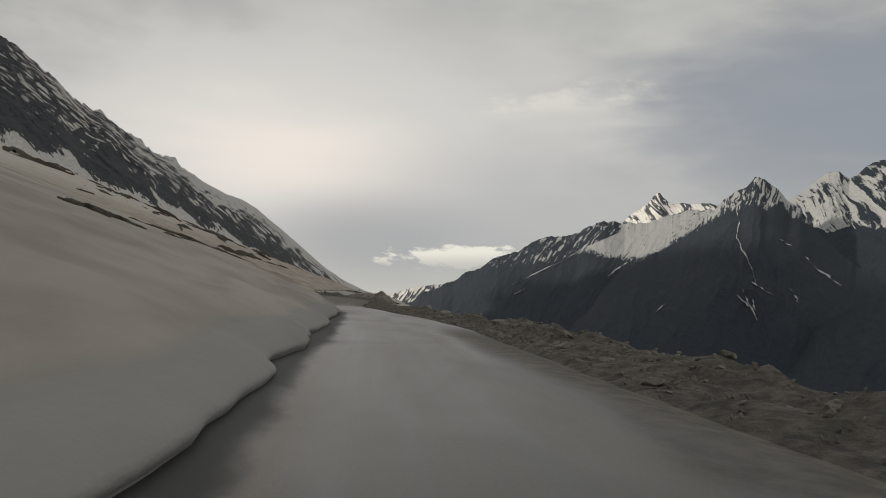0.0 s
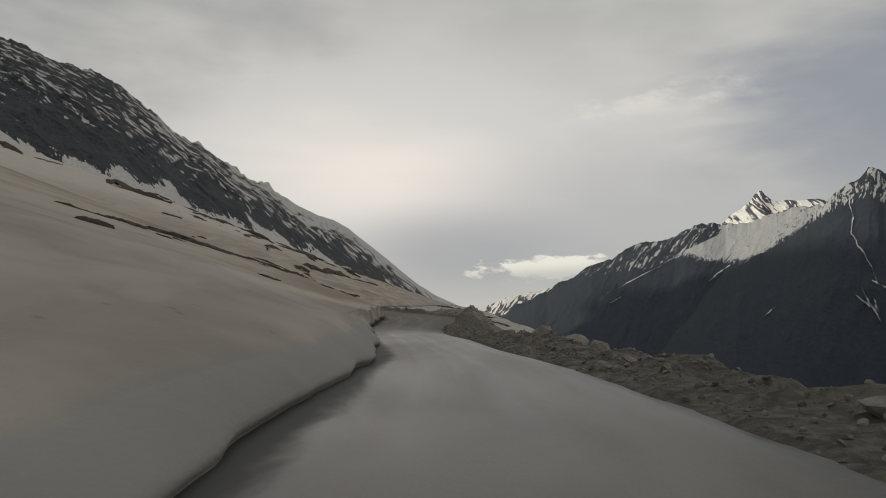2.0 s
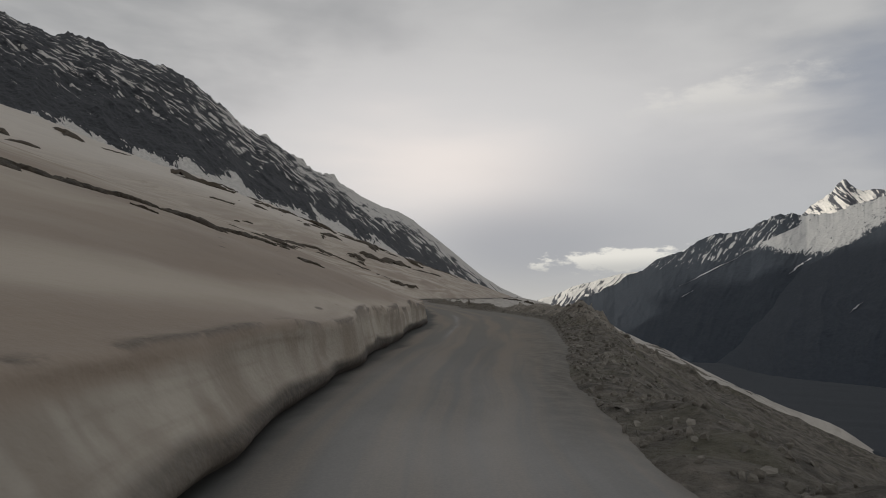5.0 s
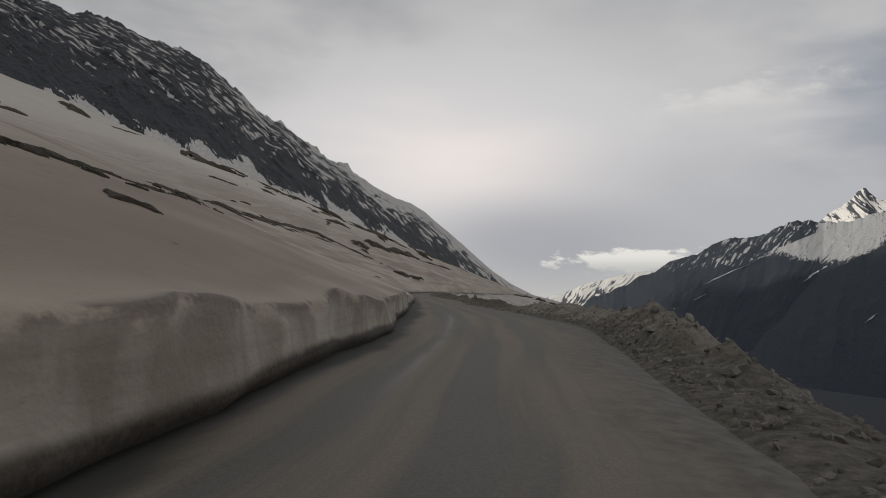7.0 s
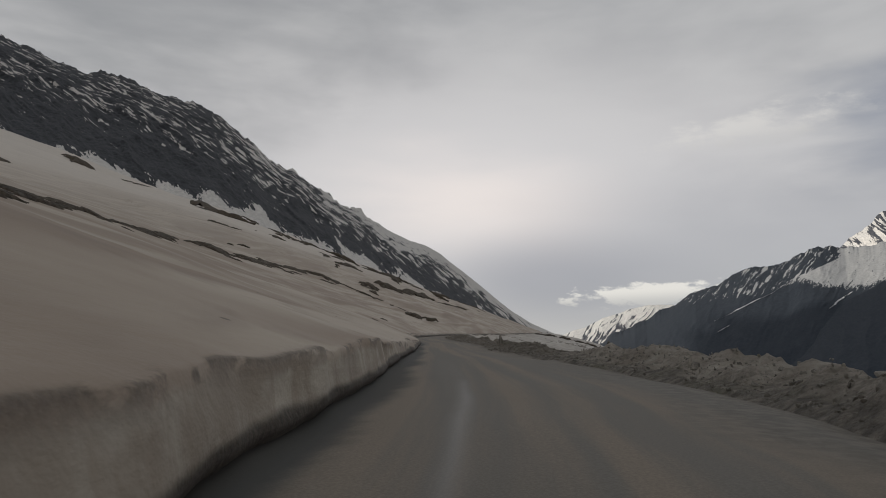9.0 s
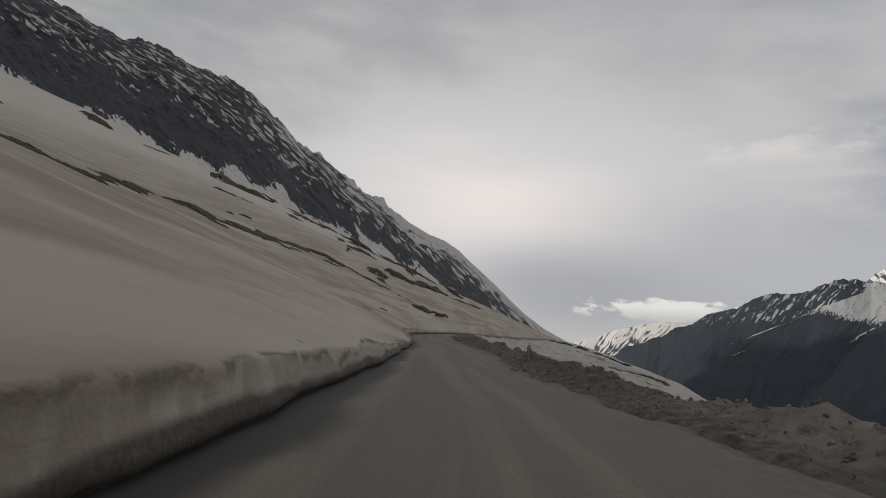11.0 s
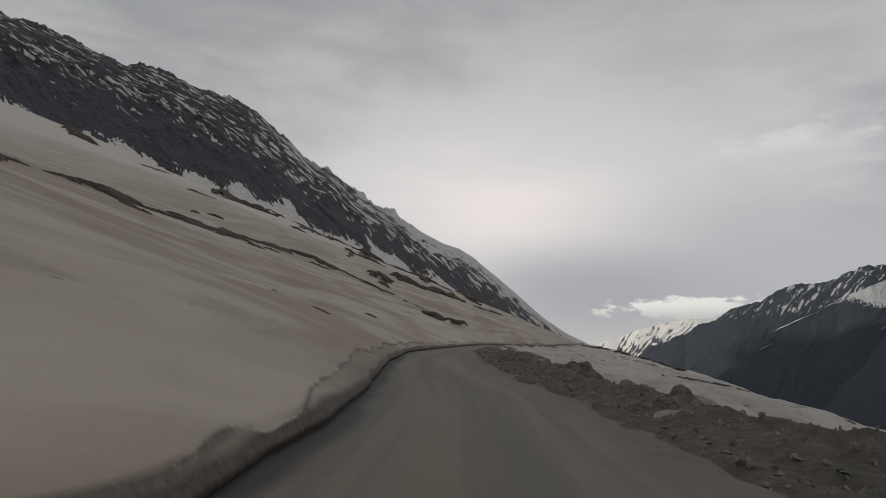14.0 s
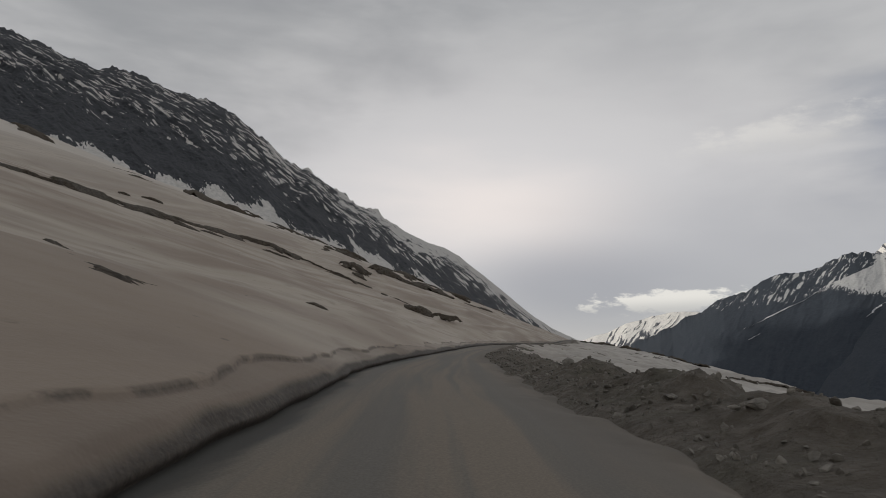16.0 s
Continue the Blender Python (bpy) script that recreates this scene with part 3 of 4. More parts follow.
def mountain(name, crest, r_top, r_foot, foot_el, mat, label, zones, fall=60.0, flute=60.0, bulk=40.0, step=0.06, rows=150, seed=0, jag=0.12, drift=(), snowline=(), dash=5.0, smooth=()):
    """A mountain face between its foot and its crest. fall: the way its gullies run down, in degrees below the level, over 90 to the left;
    flute: their spacing and bulk the height of the spurs, in metres; zones: rows of azimuth and how freely snow lies at the foot, in the middle and at the crest."""
    az = np.arange(crest[0][0], crest[-1][0] + step / 2, step)
    el = np.interp(az, [c[0] for c in crest], [c[1] for c in crest])
    ends = np.clip(np.minimum(az - az[0], az[-1] - az) / 0.8, 0, 1)
    jag = np.interp(az, [c[0] for c in jag], [c[1] for c in jag]) if isinstance(jag, tuple) else jag
    crags = np.radians(jag * (fbm(az / 1.1, az * 0, 6, seed + 1, 0.65) * 0.6 + 0.1) * ends)[:, None]
    foot = np.interp(az, [c[0] for c in foot_el], [c[1] for c in foot_el])
    v = np.linspace(0, 1, rows)[None, :]
    A, E0, E1 = np.radians(az)[:, None], np.radians(foot)[:, None], np.radians(el)[:, None]
    zf, zt = r_foot * np.tan(E0), r_top * np.tan(E1)
    s, t = A * r_top, v * (zt - zf)
    f = radians(fall)
    s = s + 0.8 * flute * fbm(s / (4 * flute), t / (4 * flute), 2, seed + 40)
    across, down = s * math.sin(f) + t * math.cos(f), s * math.cos(f) - t * math.sin(f)
    runs = ridged(across / flute, down / (dash * flute), 4, seed)
    spur = ridged(across / (6 * flute), down / (14 * flute), 3, seed + 7)
    fine = fbm(s / (0.45 * flute), t / (0.45 * flute), 4, seed + 30, 0.6)
    scree = fbm(across / (0.28 * flute), down / (1.5 * flute), 4, seed + 50, 0.6)
    wob = np.sin(np.pi * np.clip(v, 0, 1)) ** 0.6
    share = 1.0
    el_v = np.degrees(np.arctan((zf + (zt - zf) * v) / (r_foot + (r_top - r_foot) * v)))
    if snowline:
        sl, rich, cut = (np.interp(az, [c[0] for c in snowline], [c[k] for c in snowline])[:, None] for k in (1, 2, 3))
        share = np.clip((el_v - sl) / 0.8 + 0.8, 0.06, 1)
    out = bulk * (0.7 * spur + 0.10 * fine) * wob + 0.22 * flute * runs * wob * np.clip(v * 1.6 - 0.2, 0.1, 1) * share
    R = r_foot + (r_top - r_foot) * v**1.05 - out
    Z = zf + (zt - zf) * v + 0.10 * out + r_top * crags * v**14
    X, Y = R * np.sin(A), R * np.cos(A)
    # a back side, so that it is a body and not a shell
    X = np.concatenate([X, X[:, -1:] * 1.12], 1) + HUB[0]
    Y = np.concatenate([Y, Y[:, -1:] * 1.12], 1) + HUB[1]
    Z = np.concatenate([Z, Z[:, -1:] - 0.13 * r_top], 1) + HUB[2]
    ob = sheet(name, X, Y, Z, mat, flip=True)
    za = [c[0] for c in zones or ((0, 0, 0, 0),)]
    low, mid, top = (np.interp(az, za, [c[k] for c in zones or ((0, 0, 0, 0),)])[:, None] for k in (1, 2, 3))
    free = np.where(v < 0.5, low + (mid - low) * v * 2, mid + (top - mid) * (v * 2 - 1))
    cover = free - 0.50 * runs - 0.10 * spur + 0.10 * fine + 0.35 * scree
    if snowline:
        if smooth:
            # an even snowfield that leans against the crags
            under = (el_v < np.interp(az, [c[0] for c in smooth], [c[1] for c in smooth], left=0)[:, None]) & (az < 21.6)[:, None]
            rich, cut = np.where(under, 0.85, rich), np.where(under, 0.3, cut)
        cover = np.minimum((el_v - sl) / 0.45, rich) - cut * runs - 0.10 * spur + 0.2 * fine + 0.55 * scree
    if drift:
        # lobes of snow that reach up into the foot of the rocks
        rim = np.interp(az, [c[0] for c in drift], [c[1] for c in drift])[:, None]
        tongue = 0.55 * fbm(across / 30, down / 150, 5, seed + 60, 0.6) + 0.2 * fine + 0.2 * scree - 0.25
        cover = np.maximum(cover, np.clip((rim - el_v + tongue) / 0.16, -1.5, 1.0))
    up = ob.data.attributes.new("cover", "FLOAT", "POINT")
    up.data.foreach_set("value", np.concatenate([cover, cover[:, -1:]], 1).ravel().astype(np.float32))
    tagged(ob, label, "mountain")
    return ob, (az, X[:, :rows], Y[:, :rows], Z[:, :rows])


def gully(host, line, width, seed):
    """A snow-filled gully that lies in the face of a mountain; line holds azimuths and elevations seen from the hub."""
    ob, (az, X, Y, Z) = host
    n = 60
    k = np.linspace(0, len(line) - 1, n)
    a = np.interp(k, range(len(line)), [c[0] for c in line]) + 0.09 * fbm(k * 2.7, k * 0, 4, seed)
    e = np.interp(k, range(len(line)), [c[1] for c in line])
    half = 0.36 * width * (np.sin(np.pi * np.linspace(0.04, 0.96, n)) ** 0.5) * np.clip(0.7 + 1.0 * fbm(k * 3.3, k * 0 + 4, 4, seed + 2), 0.12, 2)
    verts, faces = [], []
    tops = np.degrees(np.arctan2(Z - HUB[2], np.hypot(X - HUB[0], Y - HUB[1])))
    da, de = np.gradient(a), np.gradient(e)
    dl = np.hypot(da, de) + 1e-6
    for i in range(n):
        for side in (-1, 0, 1):
            aa, ee = a[i] - side * abs(half[i]) * de[i] / dl[i], e[i] + side * abs(half[i]) * da[i] / dl[i]
            c = int(np.clip(np.searchsorted(az, aa), 0, len(az) - 1))
            r = np.interp(ee, tops[c], np.hypot(X[c] - HUB[0], Y[c] - HUB[1])) - 10.0 - 4.0 * (side == 0)
            verts.append((HUB[0] + r * math.sin(radians(aa)), HUB[1] + r * math.cos(radians(aa)), HUB[2] + r * math.tan(radians(ee))))
    for i in range(n - 1):
        for j in (0, 1):
            q = 3 * i + j
            faces.append((q, q + 1, q + 4, q + 3))
    mesh_object("snow_gully", verts, faces, OLD_SNOW, ob, label="narrow snow-filled gully")


RIDGE_GULLIES = ((((12.8, 1.1), (14.2, 1.85), (16.85, 3.3), (17.9, 3.95)), 0.045), (((13.0, 0.3), (13.9, 0.85)), 0.06), (((20.4, 2.1), (21.1, 2.75), (21.9, 3.3)), 0.11), (((21.9, 2.4), (23.15, 3.15), (24.9, 4.2)), 0.09))
PEAK_GULLIES = ((((30.05, 8.6), (30.0, 7.4), (30.3, 6.6), (30.2, 5.5), (30.5, 4.7), (31.1, 3.9), (31.5, 2.9), (31.7, 2.1)), 0.09), (((31.4, 2.15), (32.0, 1.8), (32.75, 1.25)), 0.12), (((30.7, 1.65), (31.4, 0.45), (32.0, -0.75)), 0.16),
                (((31.6, 0.9), (31.8, -0.1)), 0.12), (((30.5, 1.1), (31.3, 0.25)), 0.12), (((34.0, 1.8), (34.3, 1.25), (34.6, 0.75)), 0.10), (((24.3, -0.6), (25.2, 0.15)), 0.12), (((33.05, 5.45), (33.9, 4.95)), 0.08), (((34.8, 4.1), (36.1, 2.9), (37.1, 2.1)), 0.12))


def build_mountains():
    near_rock = mat_mountain("dark_rock_with_snow_streaks", (0.015, 0.0165, 0.020), (0.050, 0.052, 0.058), 6.0, snow=(0.63, 0.595, 0.555), blend=0.07)
    # the unseen crest west of -66 is added to block the low sun
    mountain("rocky_mountain", ((-128, 19.5), (-100, 21.8), (-66, 21.6), (-52, 20.4), (-44.5, 19.3), (-41, 18.8), (-37, 18.0), (-33.2, 17.65), (-29.8, 16.95), (-27, 16.2), (-24.8, 14.85), (-23.0, 13.55), (-21.4, 12.4), (-20.5, 12.25), (-19.3, 11.65), (-17.9, 10.7), (-15.7, 9.65), (-13.8, 8.6), (-13.2, 8.1), (-10.9, 7.08), (-9.7, 6.78), (-8.5, 6.15), (-7.6, 5.45), (-5.3, 3.75), (-2.9, 1.85), (-1.2, 0.75), (1.2, -0.3)),
             2300, 1100, ((-128, 14.0), (-100, 16.0), (-66, 16.0), (-45, 13.0), (-38, 10.9), (-27, 8.1), (-18, 5.1), (-9, 1.8), (-2, -0.5), (1.2, -1.0)), near_rock, "steep dark rock mountain streaked with snow above the slope",
             ((-128, -1.1, 0.05, 0.0), (-66, -1.1, 0.05, 0.0), (-27, -1.1, 0.05, -0.1), (-23, -1.1, 0.0, 0.4), (-16, -1.1, 0.15, 0.6), (-13.8, -0.8, 0.1, 1.1), (-8, -0.5, 0.15, 1.3), (1, -0.3, 0.2, 1.3)), fall=33, flute=10, dash=3.6, bulk=24, seed=3, jag=((-128, 0.45), (-15, 0.42), (-12.5, 0.06), (2, 0.05)), rows=190,
             drift=((-128, 15), (-66, 15), (-45, 13.6), (-34, 11.6), (-31, 10.7), (-28.8, 10.2), (-27.2, 9.9), (-26.2, 9.9), (-25, 9.1), (-23, 8.95), (-22, 8.5), (-20.5, 7.45), (-19, 7.25), (-17.5, 6.85), (-15.7, 6.2), (-14.3, 5.65), (-12.8, 4.95), (-11, 4.25), (-8.7, 3.15), (-5.2, 1.6), (-3.3, 0.9), (1.2, -1.0)))
    # distance haze is mixed into this rock colour as a blue tint
    far_rock = mat_mountain("haze_blue_rock_and_snow", (0.015, 0.022, 0.033), (0.024, 0.032, 0.045), 10.0, snow=(0.50, 0.495, 0.49), relief=0.25, blend=0.26)
    # sunlight on the farthest snow is put into its paler, warmer colour
    pass_snow = mat_mountain("sunlit_tone_far_snow", (0.06, 0.066, 0.08), (0.11, 0.11, 0.125), 14.0, snow=(0.92, 0.88, 0.83), relief=0.4, blend=0.16)
    mountain("snow_mountain", ((-3, -1.0), (0.6, -0.4), (2.4, 0.35), (3.2, 0.55), (4.6, 1.3), (6.1, 1.75), (7.7, 2.2), (8.8, 2.35), (9.8, 2.3), (11, 1.9), (13, 0.6)), 5200, 4400, ((-3, -2), (13, -2)), pass_snow, "distant mountain under bright snow beyond the pass",
             ((-3, -0.3, 0.35, 0.7), (13, -0.3, 0.35, 0.7)), fall=125, flute=26, bulk=25, seed=5, jag=0.05, step=0.04)
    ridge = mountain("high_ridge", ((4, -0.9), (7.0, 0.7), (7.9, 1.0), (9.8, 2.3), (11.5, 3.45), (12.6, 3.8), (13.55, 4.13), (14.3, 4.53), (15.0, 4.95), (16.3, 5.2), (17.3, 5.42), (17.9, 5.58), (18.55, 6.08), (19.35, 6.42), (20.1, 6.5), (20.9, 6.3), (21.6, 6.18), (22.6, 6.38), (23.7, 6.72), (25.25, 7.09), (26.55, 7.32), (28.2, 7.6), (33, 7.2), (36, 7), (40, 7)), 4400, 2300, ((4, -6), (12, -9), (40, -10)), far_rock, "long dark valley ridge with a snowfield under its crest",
                     (), fall=118, flute=9, bulk=12, seed=7, jag=0.26, rows=260, step=0.045, dash=7.0,
                     snowline=((4, 2.0, -0.6, 0.4), (9, 2.6, -0.5, 0.5), (11.5, 2.75, -0.25, 0.9), (13.6, 2.8, -0.1, 1.0), (16.2, 3.3, 0.0, 1.0), (18.0, 3.9, 0.05, 1.0), (18.46, 4.1, 0.05, 1.0), (19.9, 3.8, 0.05, 1.0), (20.9, 3.6, 0.1, 1.0), (21.5, 3.58, 0.8, 0.3), (22.7, 3.6, 0.85, 0.3), (24.0, 3.9, 0.85, 0.3), (25.3, 4.86, 0.75, 0.35), (26.6, 5.6, 0.7, 0.4), (27.8, 6.4, 0.7, 0.4), (40, 6.4, 0.6, 0.4)),
                     smooth=((17.9, 0), (18.0, 4.15), (18.45, 4.36), (19.85, 5.0), (21.0, 5.51), (21.6, 6.0)))
    for k, (line, wide) in enumerate(RIDGE_GULLIES):
        gully(ridge, line, wide, 300 + k)
    mountain("snow_summit", ((19.5, 4.6), (20.7, 5.8), (21.3, 6.45), (22.07, 7.2), (22.75, 7.65), (23.3, 8.03), (23.53, 8.45), (23.86, 8.75), (24.13, 8.78), (24.42, 8.45), (24.75, 8.12), (25.3, 7.95), (25.85, 8.06), (26.5, 8.0), (27.35, 8.03), (27.88, 8.13), (28.4, 7.8), (30, 6.5)), 5000, 4550, ((19.5, 3), (30, 4)), pass_snow, "sharp snowy rock summit behind the ridge",
             (), fall=60, flute=38, bulk=45, seed=23, jag=0.16, step=0.03, rows=120, snowline=((19, 4, 0.45, 0.75), (30, 4, 0.55, 0.7)))
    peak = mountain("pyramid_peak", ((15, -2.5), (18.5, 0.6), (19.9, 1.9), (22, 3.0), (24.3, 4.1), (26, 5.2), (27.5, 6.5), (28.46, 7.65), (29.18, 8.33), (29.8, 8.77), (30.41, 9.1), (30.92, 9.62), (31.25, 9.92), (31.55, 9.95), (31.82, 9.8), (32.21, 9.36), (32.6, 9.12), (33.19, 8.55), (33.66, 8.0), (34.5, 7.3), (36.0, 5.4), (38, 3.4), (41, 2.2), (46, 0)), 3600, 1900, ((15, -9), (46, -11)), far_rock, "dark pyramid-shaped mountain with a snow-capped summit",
                    (), fall=95, flute=16, bulk=20, seed=9, jag=0.2, rows=220, step=0.045,
                    snowline=((15, 4, -1, 0.3), (21, 3.2, -0.5, 0.4), (24, 4.1, -0.1, 0.4), (26.5, 5.8, 0.3, 0.4), (27.7, 6.6, 0.6, 0.45), (28.6, 6.95, 0.7, 0.5), (29.2, 7.45, 0.7, 0.5), (30.0, 7.4, 0.5, 0.6), (30.6, 7.95, 0.35, 0.7), (31.4, 8.05, 0.3, 0.7), (32.4, 7.9, 0.3, 0.7), (33.2, 7.55, 0.35, 0.6), (34, 7.1, 0.3, 0.5), (36, 6, -0.5, 0.4), (46, 6, -1, 0.3)))
    for k, (line, wide) in enumerate(PEAK_GULLIES):
        gully(peak, line, wide, 320 + k)
    mountain("snow_peak", ((31, 6.6), (33.5, 8.35), (34.2, 8.8), (34.75, 9.2), (35.3, 9.68), (36.0, 10.15), (36.6, 10.2), (37.3, 9.6), (38.7, 10.75), (40.5, 11.2), (44, 10), (50, 9)), 4650, 3500, ((31, -2), (50, -3)), far_rock, "high snow-covered summits behind the dark valley wall",
             (), fall=60, flute=40, bulk=60, seed=13, jag=0.18, rows=200, snowline=((31, 5.5, 0.8, 0.5), (34, 6.2, 0.8, 0.5), (36.5, 4.8, 0.6, 0.6), (38, 6.2, 0.3, 0.75), (44, 6, 0.4, 0.7), (50, 6, 0.4, 0.7)))
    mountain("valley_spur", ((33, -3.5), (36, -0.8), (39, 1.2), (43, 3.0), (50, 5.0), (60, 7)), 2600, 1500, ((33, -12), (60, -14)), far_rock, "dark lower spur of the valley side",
             ((33, -3, -3, -2), (60, -3, -3, -2)), fall=110, flute=40, bulk=35, seed=17, jag=0.1)


# ---------------------------------------------------------------- bare patches on the snow
def bare_patch(points, width, seed, lower=False, crown=0.16):
    """A strip of bare ground that melts out of the snow: a low cushion with a ragged outline."""
    pts = [Vector((x, y, 0)) for x, y in points]
    m = 13
    length = [0.0]
    for a, b in zip(pts, pts[1:]):
        length.append(length[-1] + (b - a).length)
    n = int(min(220, max(44, length[-1] / (0.14 * width))))
    s = np.linspace(0, length[-1], n)
    px, py = np.interp(s, length, [p.x for p in pts]), np.interp(s, length, [p.y for p in pts])
    tx, ty = np.gradient(px), np.gradient(py)
    tl = np.hypot(tx, ty)
    nx, ny = -ty / tl, tx / tl
    ends = np.sqrt(np.clip(np.sin(np.pi * np.linspace(0, 1, n)), 0, 1)) + 0.02
    swell = np.clip(0.8 + 0.9 * fbm(s / (7 * width), s * 0 + 3, 3, seed + 9), 0.12, 2)
    up = width * ends * swell * np.clip(0.65 + 1.2 * fbm(s / (1.3 * width), s * 0, 4, seed, 0.65), 0.05, 2)
    dn = width * ends * swell * np.clip(0.65 + 1.2 * fbm(s / (1.3 * width), s * 0 + 9, 4, seed + 5, 0.65), 0.05, 2)
    v = np.linspace(-1, 1, m)
    W = np.where(v < 0, v * np.abs(dn)[:, None], v * np.abs(up)[:, None])
    X, Y = px[:, None] + nx[:, None] * W, py[:, None] + ny[:, None] * W
    base = ground_right(Y, X - edge_right(Y)) + 0.21 + 0.25 * fbm(X / 12, Y / 20, 3, 111) if lower else snow_profile(Y, edge_left(Y) - X)
    base = base + 0.0012 * np.maximum(Y - 250, 0)
    Z = base + 0.03 + crown * width * (1 - v[None, :] ** 2) * ends[:, None] * (0.5 + swell)[:, None] + 0.05 * fbm(X * 2, Y * 2, 3, seed) * (1 - v[None, :] ** 2) - 0.08 * (np.abs(v) > 0.99)
    # snow still lies in its hollows and eats into its rim
    Z = Z + 0.75 * crown * width * fbm(X / (0.7 * width), Y / (1.2 * width), 4, seed + 17, 0.6) * (1 - 0.5 * (1 - v[None, :] ** 2))
    ob = sheet("bare_patch", X, Y, Z, PATCH)
    return tagged(ob, "strip of dark turf and scree melted out of snow", "bare ground", "bare patches on the snow slope")


# the long ledge of bare ground that runs along the slope: points and half its width
LEDGE = ((-17.6, 56, 0.5), (-16.5, 64, 0.5), (-16.2, 70, 0.55), (-15.3, 74, 0.5), (-14.2, 79, 0.45), (-13.8, 86, 0.45), (-13.8, 94, 0.5), (-16, 100, 0.55), (-22, 110, 0.65), (-28, 120, 0.75), (-35, 135, 0.9),
         (-38, 143, 0.9), (-46, 160, 1.1), (-58, 180, 1.4), (-70, 203, 1.7), (-73, 222, 1.9), (-70, 240, 2.1), (-76, 262, 2.0), (-78, 282, 2.4), (-74, 296, 2.8), (-69, 304, 2.6), (-62, 306, 2.0), (-54, 300, 1.4))
# single patches: half width, then their line
PATCHES = (
    (0.7, (-12.9, 31.5), (-12.3, 34.2), (-10.9, 37.2)), (0.6, (-12.8, 49.3), (-13.4, 53.0)), (0.35, (-8.9, 59.6), (-8.2, 61.6)), (0.3, (-9.8, 84.0), (-9.5, 85.2)),
    (0.45, (-27.7, 189.2), (-27.2, 192.4)), (0.4, (-33.7, 221.4), (-32.8, 220.3)), (0.35, (-33.0, 194.2), (-32.8, 195.2)),
    (0.6, (-99.5, 292.5), (-98.4, 295.0)), (0.9, (-99.8, 300.5), (-97.0, 304.0)),
    (1.0, (-128, 337), (-138, 372)), (0.9, (-142, 385), (-151, 416)), (1.1, (-99, 405), (-112, 455)), (2.3, (-112, 455), (-128, 540), (-142, 618)),
    (2.0, (-66, 327), (-61.5, 336)), (1.2, (-60, 318), (-57, 315)), (2.5, (-64.5, 351), (-68, 385), (-70, 425)), (3.0, (-69, 420), (-74, 480), (-75, 535)), (1.2, (-77, 560), (-68, 600), (-60, 626)),
    (2.1, (-42, 288.5), (-38.5, 293)), (3.6, (-39.0, 292.4), (-34.2, 298.2)),
    (15.0, (-396, 818), (-364, 832), (-326, 846)), (5.0, (-300, 832), (-286, 850), (-272, 872)), (5.0, (-268, 900), (-250, 928), (-232, 946)),
    (5.0, (-213, 976), (-165, 810), (-118, 640)), (4.5, (-470, 800), (-455, 838)), (3.0, (-312, 505), (-360, 590)), (3.0, (-209, 311), (-205, 316)), (2.4, (-172, 278), (-164, 276)),
    (6.0, (-190, 820), (-160, 790)), (4.0, (-150, 760), (-128, 735)), (4.0, (-120, 820), (-98, 800)), (5.0, (-330, 980), (-290, 960)), (4.0, (-100, 700), (-84, 690)), (5.0, (-420, 1000), (-395, 1010)),
)


def build_patches():
    rng = random.Random(12)
    # the ledge is broken into ragged pieces that overlap here and there
    reach = [0.0]
    for a, b in zip(LEDGE, LEDGE[1:]):
        reach.append(reach[-1] + math.hypot(b[0] - a[0], b[1] - a[1]))

    def along(d, k):
        return float(np.interp(d, reach, [p[k] for p in LEDGE]))

    d, k = 0.0, 0
    while d < reach[-1]:
        wide = along(d, 2) * (1 + 0.4 * min(max((along(d, 1) - 195) / 40, 0), 1))
        long = wide * rng.uniform(5, 12)
        stops = [d + long * f for f in (-0.08, 0.3, 0.65, 1.08)]
        side = rng.gauss(0, 0.22 * wide)
        bare_patch([(along(q, 0) + side, along(q, 1)) for q in stops], wide * rng.uniform(0.75, 1.15), 200 + 7 * k)
        for spot in range(rng.choice((0, 1, 1, 2)) + (along(d, 1) > 230)):
            q = d + long * rng.uniform(0.2, 0.8)
            drop = wide * rng.choice((-1.5, 1.3, 1.7, 2.2, 2.9))
            bare_patch([(along(q, 0) + drop, along(q, 1)), (along(q + 1.6 * wide, 0) + 1.3 * drop, along(q + 1.6 * wide, 1))], wide * rng.uniform(0.2, 0.45), 900 + 7 * k + 311 * spot)
        d, k = d + long * (1.0 if rng.random() < 0.85 else 1.25), k + 1
    for k, (wide, *pts) in enumerate(PATCHES):
        bare_patch(pts, wide, 500 + 7 * k, crown=0.16 if pts[0][1] < 280 else 0.40)
    # the foot of the rocks, where the snow breaks up into many small spots
    for k in range(46):
        r, a = rng.uniform(560, 1050), radians(rng.uniform(-24, -4.5))
        x, y = HUB[0] + r * math.sin(a), HUB[1] + r * math.cos(a)
        long = r * rng.choice((0.012, 0.02, 0.03, 0.045))
        bare_patch(((x, y), (x - 0.1 * long, y + 0.5 * long), (x - 0.22 * long, y + long)), min(5.0, 0.14 * long + 0.3), 1300 + 7 * k)
    # strips of bare ground on the snow field below the road
    for k, (wide, *pts) in enumerate(((0.9, (13, 308), (17, 303.5), (21, 300)), (0.7, (20, 301.5), (24, 298)), (0.6, (7.5, 286), (10.5, 281.5)), (1.6, (-8, 530), (-2, 486), (3, 456)), (1.5, (4, 450), (9, 420), (14, 398)), (1.3, (15, 393), (22, 376)), (0.4, (2, 262), (3, 260)))):
        bare_patch(pts, wide, 1900 + 7 * k, lower=True, crown=0.3)


